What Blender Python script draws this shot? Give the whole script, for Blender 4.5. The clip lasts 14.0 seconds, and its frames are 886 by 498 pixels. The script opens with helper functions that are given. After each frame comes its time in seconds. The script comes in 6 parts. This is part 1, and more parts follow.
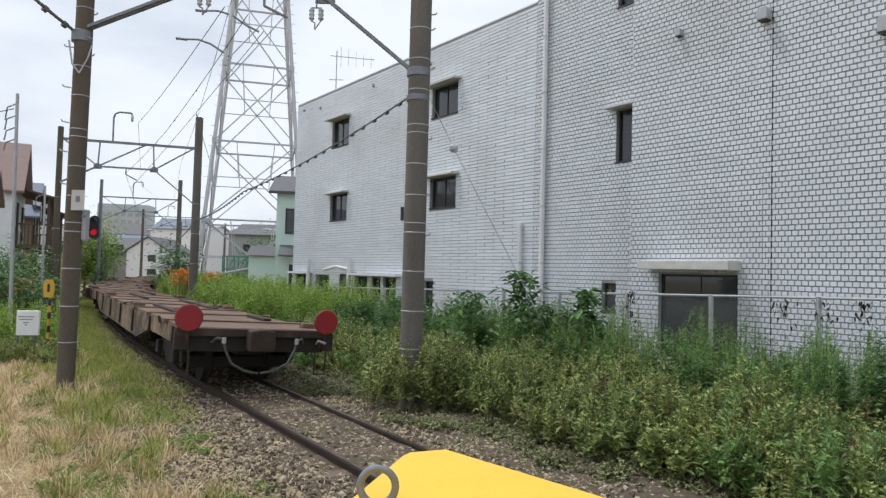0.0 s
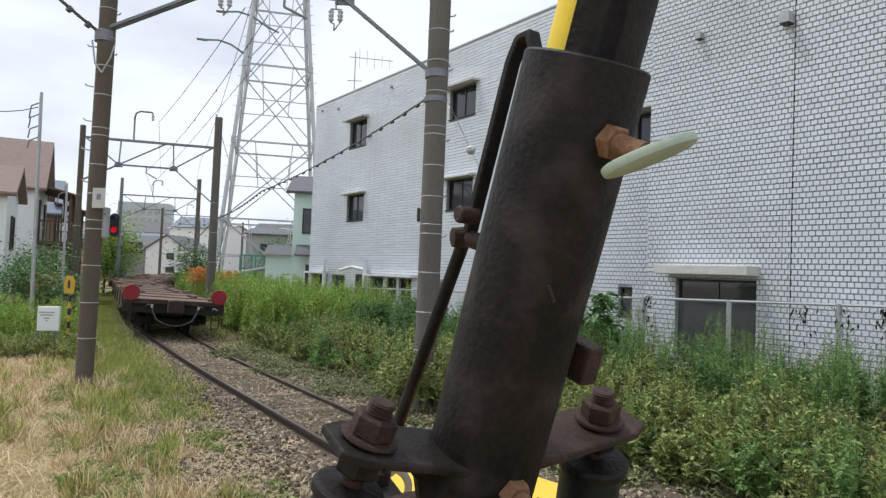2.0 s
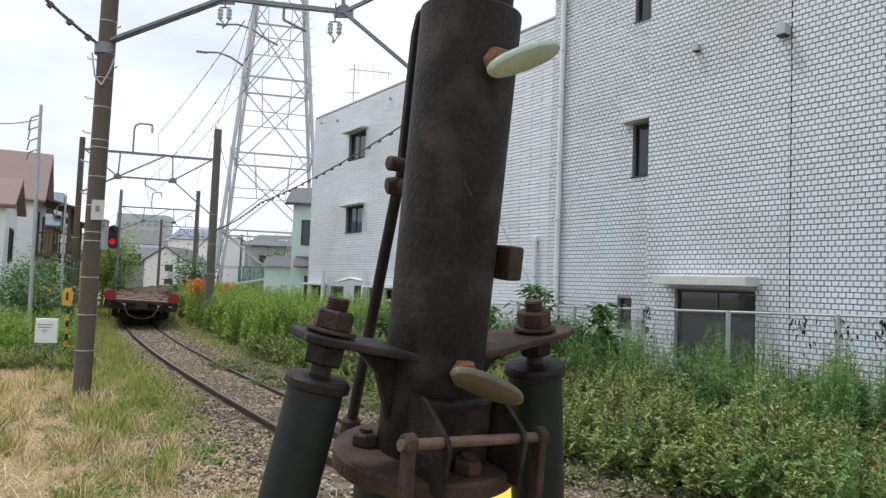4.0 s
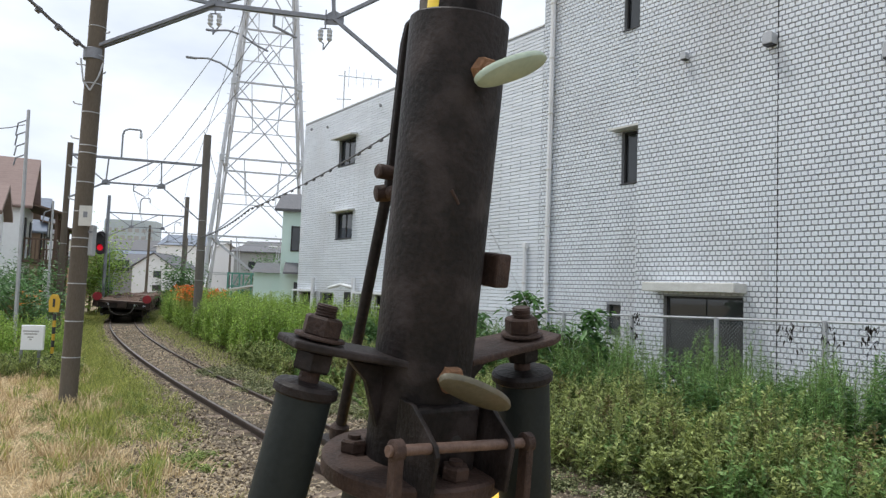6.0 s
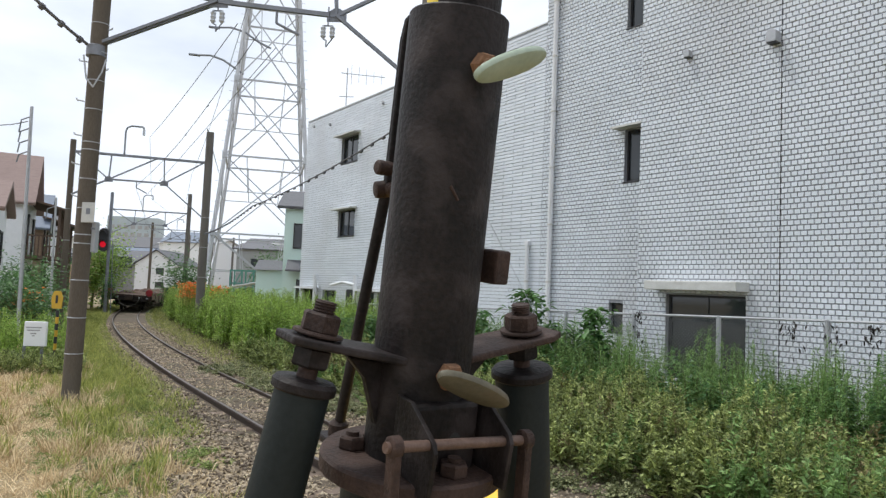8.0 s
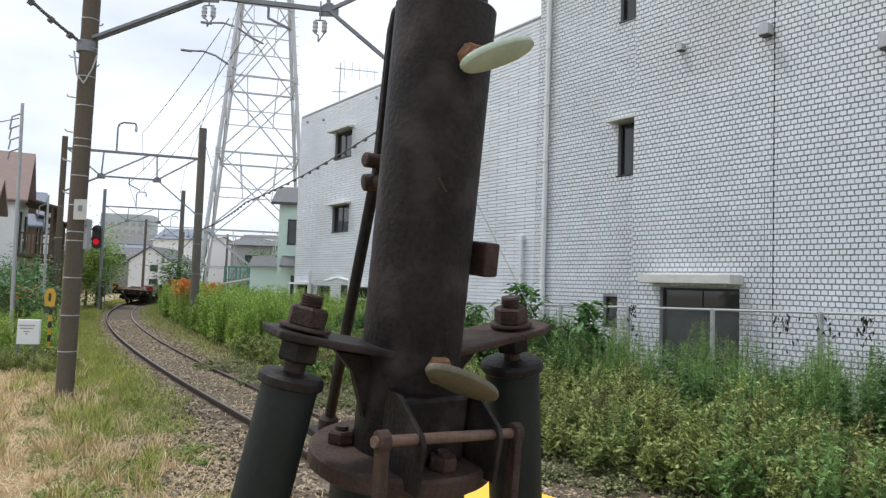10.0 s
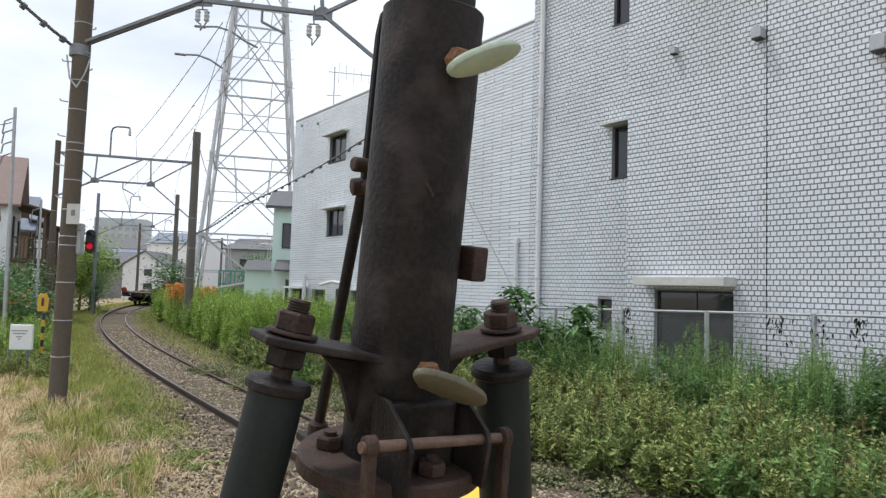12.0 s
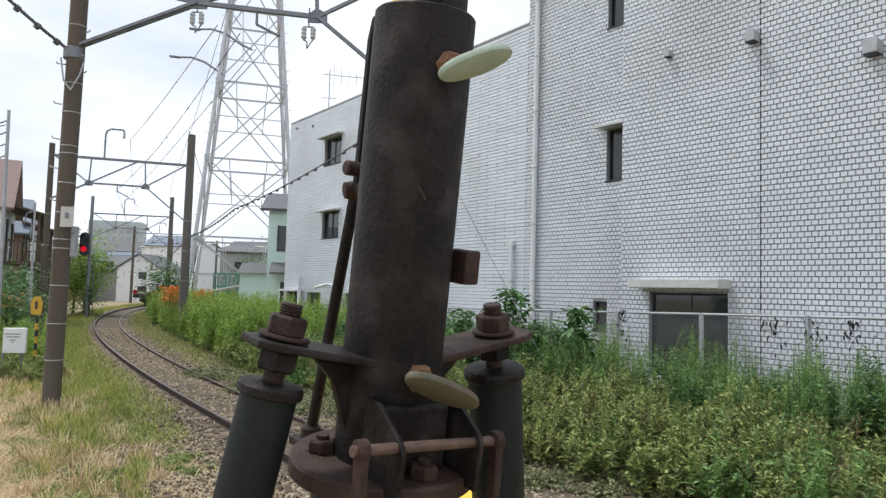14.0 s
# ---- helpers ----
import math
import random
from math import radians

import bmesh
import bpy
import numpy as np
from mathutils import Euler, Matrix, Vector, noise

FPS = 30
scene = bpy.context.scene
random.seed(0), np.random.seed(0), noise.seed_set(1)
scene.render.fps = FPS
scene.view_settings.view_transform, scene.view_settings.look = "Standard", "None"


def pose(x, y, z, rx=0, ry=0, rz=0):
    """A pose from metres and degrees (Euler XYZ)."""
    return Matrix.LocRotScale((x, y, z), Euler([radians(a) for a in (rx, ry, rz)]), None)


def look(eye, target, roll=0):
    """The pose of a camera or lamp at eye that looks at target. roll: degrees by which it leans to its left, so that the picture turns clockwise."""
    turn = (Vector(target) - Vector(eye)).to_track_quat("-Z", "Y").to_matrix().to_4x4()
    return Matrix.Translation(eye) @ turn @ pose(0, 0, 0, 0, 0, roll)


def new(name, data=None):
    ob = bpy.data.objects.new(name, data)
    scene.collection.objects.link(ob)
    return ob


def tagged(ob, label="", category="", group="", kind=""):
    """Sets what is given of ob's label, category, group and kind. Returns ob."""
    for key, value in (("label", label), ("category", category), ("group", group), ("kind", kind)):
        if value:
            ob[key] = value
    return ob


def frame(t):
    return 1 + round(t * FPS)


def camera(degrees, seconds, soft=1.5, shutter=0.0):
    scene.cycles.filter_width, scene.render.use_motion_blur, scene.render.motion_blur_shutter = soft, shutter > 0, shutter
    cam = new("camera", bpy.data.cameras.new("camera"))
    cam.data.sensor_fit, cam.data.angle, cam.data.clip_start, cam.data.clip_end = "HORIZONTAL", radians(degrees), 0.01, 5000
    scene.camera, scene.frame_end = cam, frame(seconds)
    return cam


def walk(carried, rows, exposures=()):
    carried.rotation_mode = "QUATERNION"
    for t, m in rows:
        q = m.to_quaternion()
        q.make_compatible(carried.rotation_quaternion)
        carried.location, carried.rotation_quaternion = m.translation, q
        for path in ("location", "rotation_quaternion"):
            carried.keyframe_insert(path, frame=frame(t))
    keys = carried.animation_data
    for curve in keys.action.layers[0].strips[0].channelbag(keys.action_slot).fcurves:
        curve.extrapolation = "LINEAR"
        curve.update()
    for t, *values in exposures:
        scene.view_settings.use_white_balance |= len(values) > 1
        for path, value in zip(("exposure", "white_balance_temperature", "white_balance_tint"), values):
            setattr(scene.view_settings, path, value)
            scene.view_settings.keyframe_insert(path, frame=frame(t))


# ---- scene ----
cam = camera(66.0, 14.0, soft=1.35)
walk(cam, [
    (0, pose(0.0000, 0.0000, 2.0500, 92.10, -1.50, 0.00)),
    (0.5, pose(0.0000, 0.0000, 2.0500, 92.23, -1.28, 0.59)),
    (1, pose(0.0000, 0.0000, 2.0500, 92.13, -1.26, 1.02)),
    (1.5, pose(0.0000, 0.0000, 2.0500, 92.22, -2.14, 1.19)),
    (2, pose(0.0000, 0.0000, 2.0500, 92.19, -2.26, 1.31)),
    (2.5, pose(0.0000, 0.0000, 2.0500, 92.80, -2.32, 1.44)),
    (5, pose(-0.0000, 0.0000, 2.0500, 93.45, -1.97, 0.88)),
    (5.5, pose(-0.0010, -0.0071, 2.0513, 93.75, -2.04, 0.57)),
    (6, pose(0.0029, -0.0094, 2.0508, 93.71, -2.17, 0.38)),
    (6.5, pose(0.0053, -0.0038, 2.0497, 93.38, -2.35, 0.67)),
    (7, pose(0.0103, -0.0034, 2.0485, 93.46, -2.40, 0.67)),
    (7.5, pose(0.0124, -0.0039, 2.0493, 93.62, -2.22, 0.61)),
    (8, pose(0.0076, -0.0057, 2.0492, 93.52, -2.35, 0.57)),
    (10.5, pose(0.0182, 0.0055, 2.0464, 93.09, -1.88, 0.10)),
    (11, pose(0.0187, 0.0082, 2.0475, 93.13, -1.97, 0.03)),
    (11.5, pose(0.0222, 0.0096, 2.0474, 93.18, -1.74, -0.06)),
    (12, pose(0.0263, 0.0040, 2.0486, 93.40, -1.71, -0.25)),
    (12.5, pose(0.0289, 0.0018, 2.0494, 93.44, -1.54, -0.56)),
    (13, pose(0.0272, 0.0027, 2.0488, 93.31, -1.71, -0.63)),
    (13.5, pose(0.0277, 0.0040, 2.0496, 93.48, -1.87, -0.47)),
    (14, pose(0.0309, 0.0018, 2.0500, 93.62, -1.63, -0.63)),
], exposures=[(0, -0.16, 6150, 8), (1.0, -0.18, 6150, 8), (2.0, -0.08, 6150, 8), (3.2, 0.02, 6150, 8), (14, 0.02, 6150, 8)])

# ---- world and sun ----
world = bpy.data.worlds.new("sky")
scene.world = world
world.use_nodes = True
wn = world.node_tree
wn.nodes.clear()
SUN_ELEV, SUN_ROT = radians(65), radians(-73)
sky = wn.nodes.new("ShaderNodeTexSky")
sky.sky_type, sky.sun_disc = "NISHITA", False
sky.sun_elevation, sky.sun_rotation = SUN_ELEV, SUN_ROT
sky.air_density, sky.dust_density, sky.ozone_density = 1.0, 2.5, 1.0
coord = wn.nodes.new("ShaderNodeTexCoord")
cmap = wn.nodes.new("ShaderNodeMapping")
cmap.inputs["Scale"].default_value = (1.0, 1.0, 2.6)
cloud = wn.nodes.new("ShaderNodeTexNoise")
cloud.inputs["Scale"].default_value, cloud.inputs["Detail"].default_value = 2.2, 7.0
ramp = wn.nodes.new("ShaderNodeValToRGB")
ramp.color_ramp.elements[0].position, ramp.color_ramp.elements[1].position = 0.28, 0.52
ramp.color_ramp.elements[0].color = (0.55, 0.55, 0.55, 1)
mixc = wn.nodes.new("ShaderNodeMix")
mixc.data_type = "RGBA"
mixc.inputs["B"].default_value = (10.8, 11.0, 11.5, 1)
bg = wn.nodes.new("ShaderNodeBackground")
bg.inputs["Strength"].default_value = 0.098
wout = wn.nodes.new("ShaderNodeOutputWorld")
for a, b in ((coord.outputs["Generated"], cmap.inputs["Vector"]), (cmap.outputs["Vector"], cloud.inputs["Vector"]),
             (cloud.outputs["Fac"], ramp.inputs["Fac"]), (ramp.outputs["Color"], mixc.inputs["Factor"]),
             (sky.outputs["Color"], mixc.inputs["A"]), (mixc.outputs["Result"], bg.inputs["Color"]),
             (bg.outputs["Background"], wout.inputs["Surface"])):
    wn.links.new(a, b)
sun = new("sun", bpy.data.lights.new("sun", "SUN"))
sun.data.energy, sun.data.angle, sun.data.color = 2.6, radians(7), (1.0, 0.95, 0.87)
# the high sun stands over the far side of the line, veiled by thin cloud
sun.matrix_world = look((-17.0, 5.0, 38.0), (0, 0, 0))


# ---- materials ----
def material(name, dark, light, scale=8.0, rough=0.8, metal=0.0, bump=0.3, fine=60.0, spread=(0.3, 0.7), island=0.0,
             stain=None, stain_scale=1.2, stain_pos=(0.55, 0.75), coords="Object", leaf=0.0, stretch=(1, 1, 1), objrand=0.0, spec=0.5):
    m = bpy.data.materials.new(name)
    m.use_nodes = True
    nt = m.node_tree
    p = nt.nodes["Principled BSDF"]
    p.inputs["Roughness"].default_value, p.inputs["Metallic"].default_value = rough, metal
    p.inputs["Specular IOR Level"].default_value = spec
    tc = nt.nodes.new("ShaderNodeTexCoord")
    mp = nt.nodes.new("ShaderNodeMapping")
    mp.inputs["Scale"].default_value = stretch
    nt.links.new(tc.outputs[coords], mp.inputs["Vector"])
    n1 = nt.nodes.new("ShaderNodeTexNoise")
    n1.inputs["Scale"].default_value, n1.inputs["Detail"].default_value = scale, 6.0
    n2 = nt.nodes.new("ShaderNodeTexNoise")
    n2.inputs["Scale"].default_value, n2.inputs["Detail"].default_value = fine, 4.0
    for n in (n1, n2):
        nt.links.new(mp.outputs["Vector"], n.inputs["Vector"])
    add = nt.nodes.new("ShaderNodeMath")
    add.operation = "MULTIPLY_ADD"
    add.inputs[1].default_value = 0.45
    nt.links.new(n2.outputs["Fac"], add.inputs[0])
    sc = nt.nodes.new("ShaderNodeMath")
    sc.operation = "MULTIPLY"
    sc.inputs[1].default_value = 0.55
    nt.links.new(n1.outputs["Fac"], sc.inputs[0])
    nt.links.new(sc.outputs[0], add.inputs[2])
    fac = add.outputs[0]
    if island or objrand:
        src = nt.nodes.new("ShaderNodeNewGeometry").outputs["Random Per Island"] if island else nt.nodes.new("ShaderNodeObjectInfo").outputs["Random"]
        mi = nt.nodes.new("ShaderNodeMath")
        mi.operation = "MULTIPLY_ADD"
        mi.inputs[1].default_value = island or objrand
        nt.links.new(src, mi.inputs[0])
        sh = nt.nodes.new("ShaderNodeMath")
        sh.operation = "SUBTRACT"
        sh.inputs[1].default_value = (island or objrand) / 2
        nt.links.new(fac, sh.inputs[0])
        nt.links.new(sh.outputs[0], mi.inputs[2])
        fac = mi.outputs[0]
    cr = nt.nodes.new("ShaderNodeValToRGB")
    cr.color_ramp.elements[0].position, cr.color_ramp.elements[1].position = spread
    cr.color_ramp.elements[0].color, cr.color_ramp.elements[1].color = (*dark, 1), (*light, 1)
    nt.links.new(fac, cr.inputs["Fac"])
    col = cr.outputs["Color"]
    if stain:
        n3 = nt.nodes.new("ShaderNodeTexNoise")
        n3.inputs["Scale"].default_value, n3.inputs["Detail"].default_value = stain_scale, 8.0
        nt.links.new(mp.outputs["Vector"], n3.inputs["Vector"])
        r3 = nt.nodes.new("ShaderNodeValToRGB")
        r3.color_ramp.elements[0].position, r3.color_ramp.elements[1].position = stain_pos
        nt.links.new(n3.outputs["Fac"], r3.inputs["Fac"])
        mx = nt.nodes.new("ShaderNodeMix")
        mx.data_type = "RGBA"
        mx.inputs["B"].default_value = (*stain, 1)
        nt.links.new(r3.outputs["Color"], mx.inputs["Factor"])
        nt.links.new(col, mx.inputs["A"])
        col = mx.outputs["Result"]
    nt.links.new(col, p.inputs["Base Color"])
    if bump:
        b = nt.nodes.new("ShaderNodeBump")
        b.inputs["Strength"].default_value, b.inputs["Distance"].default_value = bump, 0.01
        nt.links.new(fac, b.inputs["Height"])
        nt.links.new(b.outputs["Normal"], p.inputs["Normal"])
    if leaf:
        tr = nt.nodes.new("ShaderNodeBsdfTranslucent")
        nt.links.new(col, tr.inputs["Color"])
        ms = nt.nodes.new("ShaderNodeMixShader")
        ms.inputs[0].default_value = leaf
        nt.links.new(p.outputs[0], ms.inputs[1])
        nt.links.new(tr.outputs[0], ms.inputs[2])
        nt.links.new(ms.outputs[0], nt.nodes["Material Output"].inputs["Surface"])
    return m


def glow(name, colour, strength):
    m = bpy.data.materials.new(name)
    m.use_nodes = True
    p = m.node_tree.nodes["Principled BSDF"]
    p.inputs["Base Color"].default_value = (*colour, 1)
    p.inputs["Emission Color"].default_value, p.inputs["Emission Strength"].default_value = (*colour, 1), strength
    return m


def glass_mat(name, tint, rough=0.05):
    m = bpy.data.materials.new(name)
    m.use_nodes = True
    p = m.node_tree.nodes["Principled BSDF"]
    p.inputs["Base Color"].default_value, p.inputs["Roughness"].default_value = (*tint, 1), rough
    p.inputs["Specular IOR Level"].default_value = 0.6
    return m


M_TILE = material("white_glazed_brick", (0.585, 0.62, 0.67), (0.715, 0.75, 0.80), 1.4, 0.42, bump=0.08, fine=40, island=0.18, stain=(0.50, 0.51, 0.53), stain_scale=0.35, stain_pos=(0.5, 0.8))
M_MORTAR = material("grey_mortar", (0.26, 0.27, 0.29), (0.34, 0.35, 0.37), 3, 0.95, bump=0.3)
M_RENDER = material("white_render", (0.62, 0.63, 0.65), (0.74, 0.75, 0.77), 1.2, 0.85, stain=(0.48, 0.49, 0.5), stain_scale=0.5)
M_CONC = material("pole_concrete", (0.075, 0.06, 0.045), (0.135, 0.112, 0.088), 2.2, 0.9, bump=0.25, stain=(0.10, 0.09, 0.08), stain_scale=1.3, stretch=(1, 1, 0.25))
M_CONC2 = material("grey_pole_concrete", (0.10, 0.09, 0.08), (0.17, 0.155, 0.14), 2.2, 0.9, bump=0.25, stain=(0.07, 0.062, 0.055), stain_scale=1.3, stretch=(1, 1, 0.25))
M_LINTEL = material("pale_concrete", (0.45, 0.45, 0.43), (0.62, 0.62, 0.60), 4, 0.9, stain=(0.30, 0.25, 0.2), stain_scale=1.6, stain_pos=(0.6, 0.8))
M_STEEL = material("dark_galvanised_steel", (0.16, 0.17, 0.19), (0.26, 0.27, 0.30), 6, 0.55, 0.5, 0.1)
M_GALV = material("galvanised_steel", (0.32, 0.33, 0.35), (0.46, 0.47, 0.49), 6, 0.5, 0.4, 0.1)
M_BLACK = material("window_dark_frame", (0.015, 0.015, 0.017), (0.03, 0.03, 0.033), 10, 0.5, bump=0.05)
M_GLASS = glass_mat("window_glass", (0.035, 0.04, 0.045))
M_GLASS2 = glass_mat("obscured_grey_glass", (0.035, 0.036, 0.038), 0.3)
M_SHUT = material("dark_shutter", (0.03, 0.028, 0.026), (0.055, 0.05, 0.046), 3, 0.6)
M_RUST = material("rust_brown_paint", (0.018, 0.012, 0.009), (0.055, 0.034, 0.025), 7, 0.85, bump=0.4, stain=(0.12, 0.075, 0.05), stain_scale=1.3)
M_DECK = material("worn_rusty_deck", (0.105, 0.066, 0.046), (0.21, 0.14, 0.10), 3, 0.85, bump=0.4, stain=(0.10, 0.06, 0.045), stain_scale=1.1, stain_pos=(0.45, 0.7))
M_SILL = material("patchy_tan_and_rust", (0.05, 0.034, 0.024), (0.24, 0.175, 0.115), 0.9, 0.85, bump=0.3, fine=9, spread=(0.42, 0.58), stain=(0.05, 0.032, 0.022), stain_scale=1.7, stain_pos=(0.5, 0.65))
M_UNDER = material("near_black_underframe", (0.010, 0.008, 0.007), (0.028, 0.022, 0.018), 5, 0.85, bump=0.3)
M_RED = material("red_marker_paint", (0.21, 0.006, 0.012), (0.30, 0.010, 0.018), 4, 0.5, bump=0.03)
M_HOSE = material("brake_hose_rubber", (0.05, 0.045, 0.04), (0.11, 0.10, 0.09), 30, 0.6)
M_RAIL = material("rusty_rail_side", (0.022, 0.014, 0.010), (0.06, 0.038, 0.028), 12, 0.85, bump=0.3)
M_RAILTOP = material("polished_rail_head", (0.06, 0.042, 0.034), (0.13, 0.10, 0.085), 10, 0.35, 0.5, 0.1)
M_SLEEPER = material("weathered_sleeper", (0.09, 0.065, 0.048), (0.20, 0.15, 0.115), 5, 0.9, bump=0.5, objrand=0.3, stretch=(1, 6, 1))
M_STONE = material("ballast_stone", (0.075, 0.055, 0.038), (0.40, 0.33, 0.235), 30, 0.9, bump=0.2, island=0.65)
M_BALLAST = material("ballast_bed", (0.04, 0.030, 0.019), (0.13, 0.10, 0.068), 14, 0.95, bump=0.8, fine=90, stain=(0.085, 0.09, 0.035), stain_scale=0.9)
M_GROUND = material("dry_soil", (0.15, 0.115, 0.065), (0.44, 0.345, 0.21), 1.6, 0.95, bump=0.7, fine=45, stain=(0.20, 0.19, 0.085), stain_scale=0.7, stain_pos=(0.5, 0.75))
M_IRON = material("dark_weathered_iron", (0.0055, 0.0045, 0.0043), (0.020, 0.0145, 0.0135), 8, 0.55, 0.0, 0.4, 130, spread=(0.38, 0.62), stain=(0.050, 0.040, 0.039), stain_scale=13, stain_pos=(0.52, 0.74), spec=0.22)
M_IRONRUST = material("rusty_iron", (0.018, 0.011, 0.009), (0.065, 0.038, 0.029), 26, 0.7, 0.0, 0.5, 180, spec=0.3)
M_SHAFT = material("rubbed_rusty_steel", (0.07, 0.042, 0.032), (0.17, 0.11, 0.085), 24, 0.5, 0.2, 0.3, 160, spec=0.4)
M_ORUST = material("orange_rust", (0.11, 0.055, 0.028), (0.27, 0.14, 0.07), 60, 0.85, bump=0.4, fine=200)
M_DAMP = material("dark_green_damper_paint", (0.006, 0.009, 0.009), (0.014, 0.019, 0.019), 8, 0.6, 0.0, 0.15, 120, spec=0.28)
M_KNOB = material("pale_green_knob", (0.27, 0.33, 0.26), (0.38, 0.44, 0.34), 20, 0.55, bump=0.08, fine=120)
# the lower knob's paint, darkened to khaki to carry its underside's shade
M_KNOB2 = material("shaded_khaki_knob", (0.065, 0.057, 0.036), (0.125, 0.112, 0.072), 20, 0.6, bump=0.12, fine=120, stain=(0.10, 0.075, 0.045), stain_scale=22)
M_YELLOW = material("yellow_housing_paint", (0.80, 0.46, 0.03), (0.88, 0.54, 0.05), 3, 0.5, bump=0.05)
M_YEL2 = material("yellow_band", (0.72, 0.50, 0.01), (0.80, 0.58, 0.02), 9, 0.45, bump=0.05)
M_BLK2 = material("black_arm_band", (0.005, 0.008, 0.011), (0.010, 0.015, 0.019), 9, 0.55, bump=0.05, spec=0.2)
M_TOWER = material("pale_pylon_steel", (0.42, 0.43, 0.46), (0.55, 0.56, 0.59), 2, 0.6, 0.2, 0.1)
M_TOWER2 = material("dull_pylon_steel", (0.40, 0.41, 0.44), (0.52, 0.53, 0.56), 2, 0.6, 0.2, 0.1)
M_WIRE = material("overhead_wire", (0.10, 0.10, 0.11), (0.16, 0.16, 0.17), 5, 0.6, 0.3, 0)
M_PORC = material("grey_porcelain", (0.38, 0.40, 0.43), (0.5, 0.52, 0.55), 5, 0.3, bump=0)
M_GOLD = material("goldenrod_leaf", (0.12, 0.215, 0.03), (0.40, 0.55, 0.11), 2.6, 0.6, bump=0, fine=11, island=0.42, leaf=0.35, coords="Object")
M_DARKLEAF = material("dark_shrub_leaf", (0.035, 0.09, 0.028), (0.13, 0.26, 0.075), 2.6, 0.5, bump=0, fine=11, island=0.42, leaf=0.3)
M_MUG = material("pale_mugwort_leaf", (0.065, 0.10, 0.022), (0.42, 0.475, 0.16), 2.6, 0.6, bump=0, fine=11, island=0.42, leaf=0.3)
M_FEATHER = material("feathery_weed_leaf", (0.085, 0.165, 0.04), (0.26, 0.41, 0.13), 2.6, 0.6, bump=0, fine=11, island=0.42, leaf=0.35)
M_DRYW = material("withered_weed_leaf", (0.10, 0.085, 0.035), (0.30, 0.25, 0.11), 1.0, 0.75, bump=0, island=0.8, leaf=0.2)
M_COVER = material("creeper_leaf", (0.08, 0.10, 0.035), (0.30, 0.31, 0.15), 1.0, 0.6, bump=0, island=0.9, leaf=0.25)
M_STRAW = material("dry_straw_grass", (0.40, 0.29, 0.155), (0.82, 0.67, 0.43), 0.9, 0.8, bump=0, island=0.8, leaf=0.25)
M_GRASS = material("green_grass", (0.15, 0.19, 0.035), (0.44, 0.46, 0.13), 0.8, 0.7, bump=0, island=0.8, leaf=0.3)
M_CREEP = material("creeping_weed_leaf", (0.10, 0.16, 0.03), (0.30, 0.37, 0.10), 0.9, 0.6, bump=0, island=0.7, leaf=0.3)
M_ORANGE = material("orange_flower", (0.65, 0.14, 0.02), (0.85, 0.30, 0.05), 3, 0.6, bump=0, island=0.6, leaf=0.2)
M_STEM = material("plant_stem", (0.07, 0.08, 0.03), (0.15, 0.14, 0.06), 3, 0.8, bump=0, island=0.5)


# ---- mesh helpers ----
def mesh_ob(name, bm, mat, parent=None, smooth=False):
    me = bpy.data.meshes.new(name)
    bm.to_mesh(me)
    bm.free()
    me.materials.append(mat)
    if smooth:
        for f in me.polygons:
            f.use_smooth = True
        me.set_sharp_from_angle(angle=radians(35))
    ob = new(name, me)
    if parent:
        ob.parent = parent
    return ob


def part(name, bm, mat, parent, label="", smooth=False):
    ob = mesh_ob(name, bm, mat, parent, smooth)
    if label:
        tagged(ob, label)
    return ob


def thing(name, label, category, m=None, group="", kind=""):
    ob = new(name)
    if m is not None:
        ob.matrix_basis = m
    return tagged(ob, label, category, group, kind)


def box(bm, size, at=(0, 0, 0), rot=None, bevel=0.0):
    m = Matrix.Translation(at) @ (rot or Matrix()) @ Matrix.Diagonal((*size, 1))
    r = bmesh.ops.create_cube(bm, size=1.0, matrix=m)
    if bevel:
        es = list({e for v in r["verts"] for e in v.link_edges})
        bmesh.ops.bevel(bm, geom=es, offset=bevel, segments=2, affect="EDGES", profile=0.5)
    return bm


def rod(bm, a, b, r, r2=None, n=10):
    a, b = Vector(a), Vector(b)
    d = b - a
    m = Matrix.Translation((a + b) / 2) @ d.to_track_quat("Z", "Y").to_matrix().to_4x4()
    bmesh.ops.create_cone(bm, cap_ends=True, segments=n, radius1=r, radius2=r if r2 is None else r2, depth=d.length, matrix=m)
    return bm


def bar(bm, a, b, w, h):
    a, b = Vector(a), Vector(b)
    d = b - a
    m = d.to_track_quat("Z", "Y").to_matrix().to_4x4()
    return box(bm, (w, h, d.length), (a + b) / 2, m)


def lathe(bm, profile, n=24, m=None):
    rings = []
    for r, z in profile:
        ring = [bm.verts.new((m or Matrix()) @ Vector((r * math.cos(2 * math.pi * k / n), r * math.sin(2 * math.pi * k / n), z))) for k in range(n)]
        rings.append(ring)
    for a, b in zip(rings[:-1], rings[1:]):
        for k in range(n):
            bm.faces.new((a[k], a[(k + 1) % n], b[(k + 1) % n], b[k]))
    bm.faces.new(rings[0][::-1])
    bm.faces.new(rings[-1])
    return bm


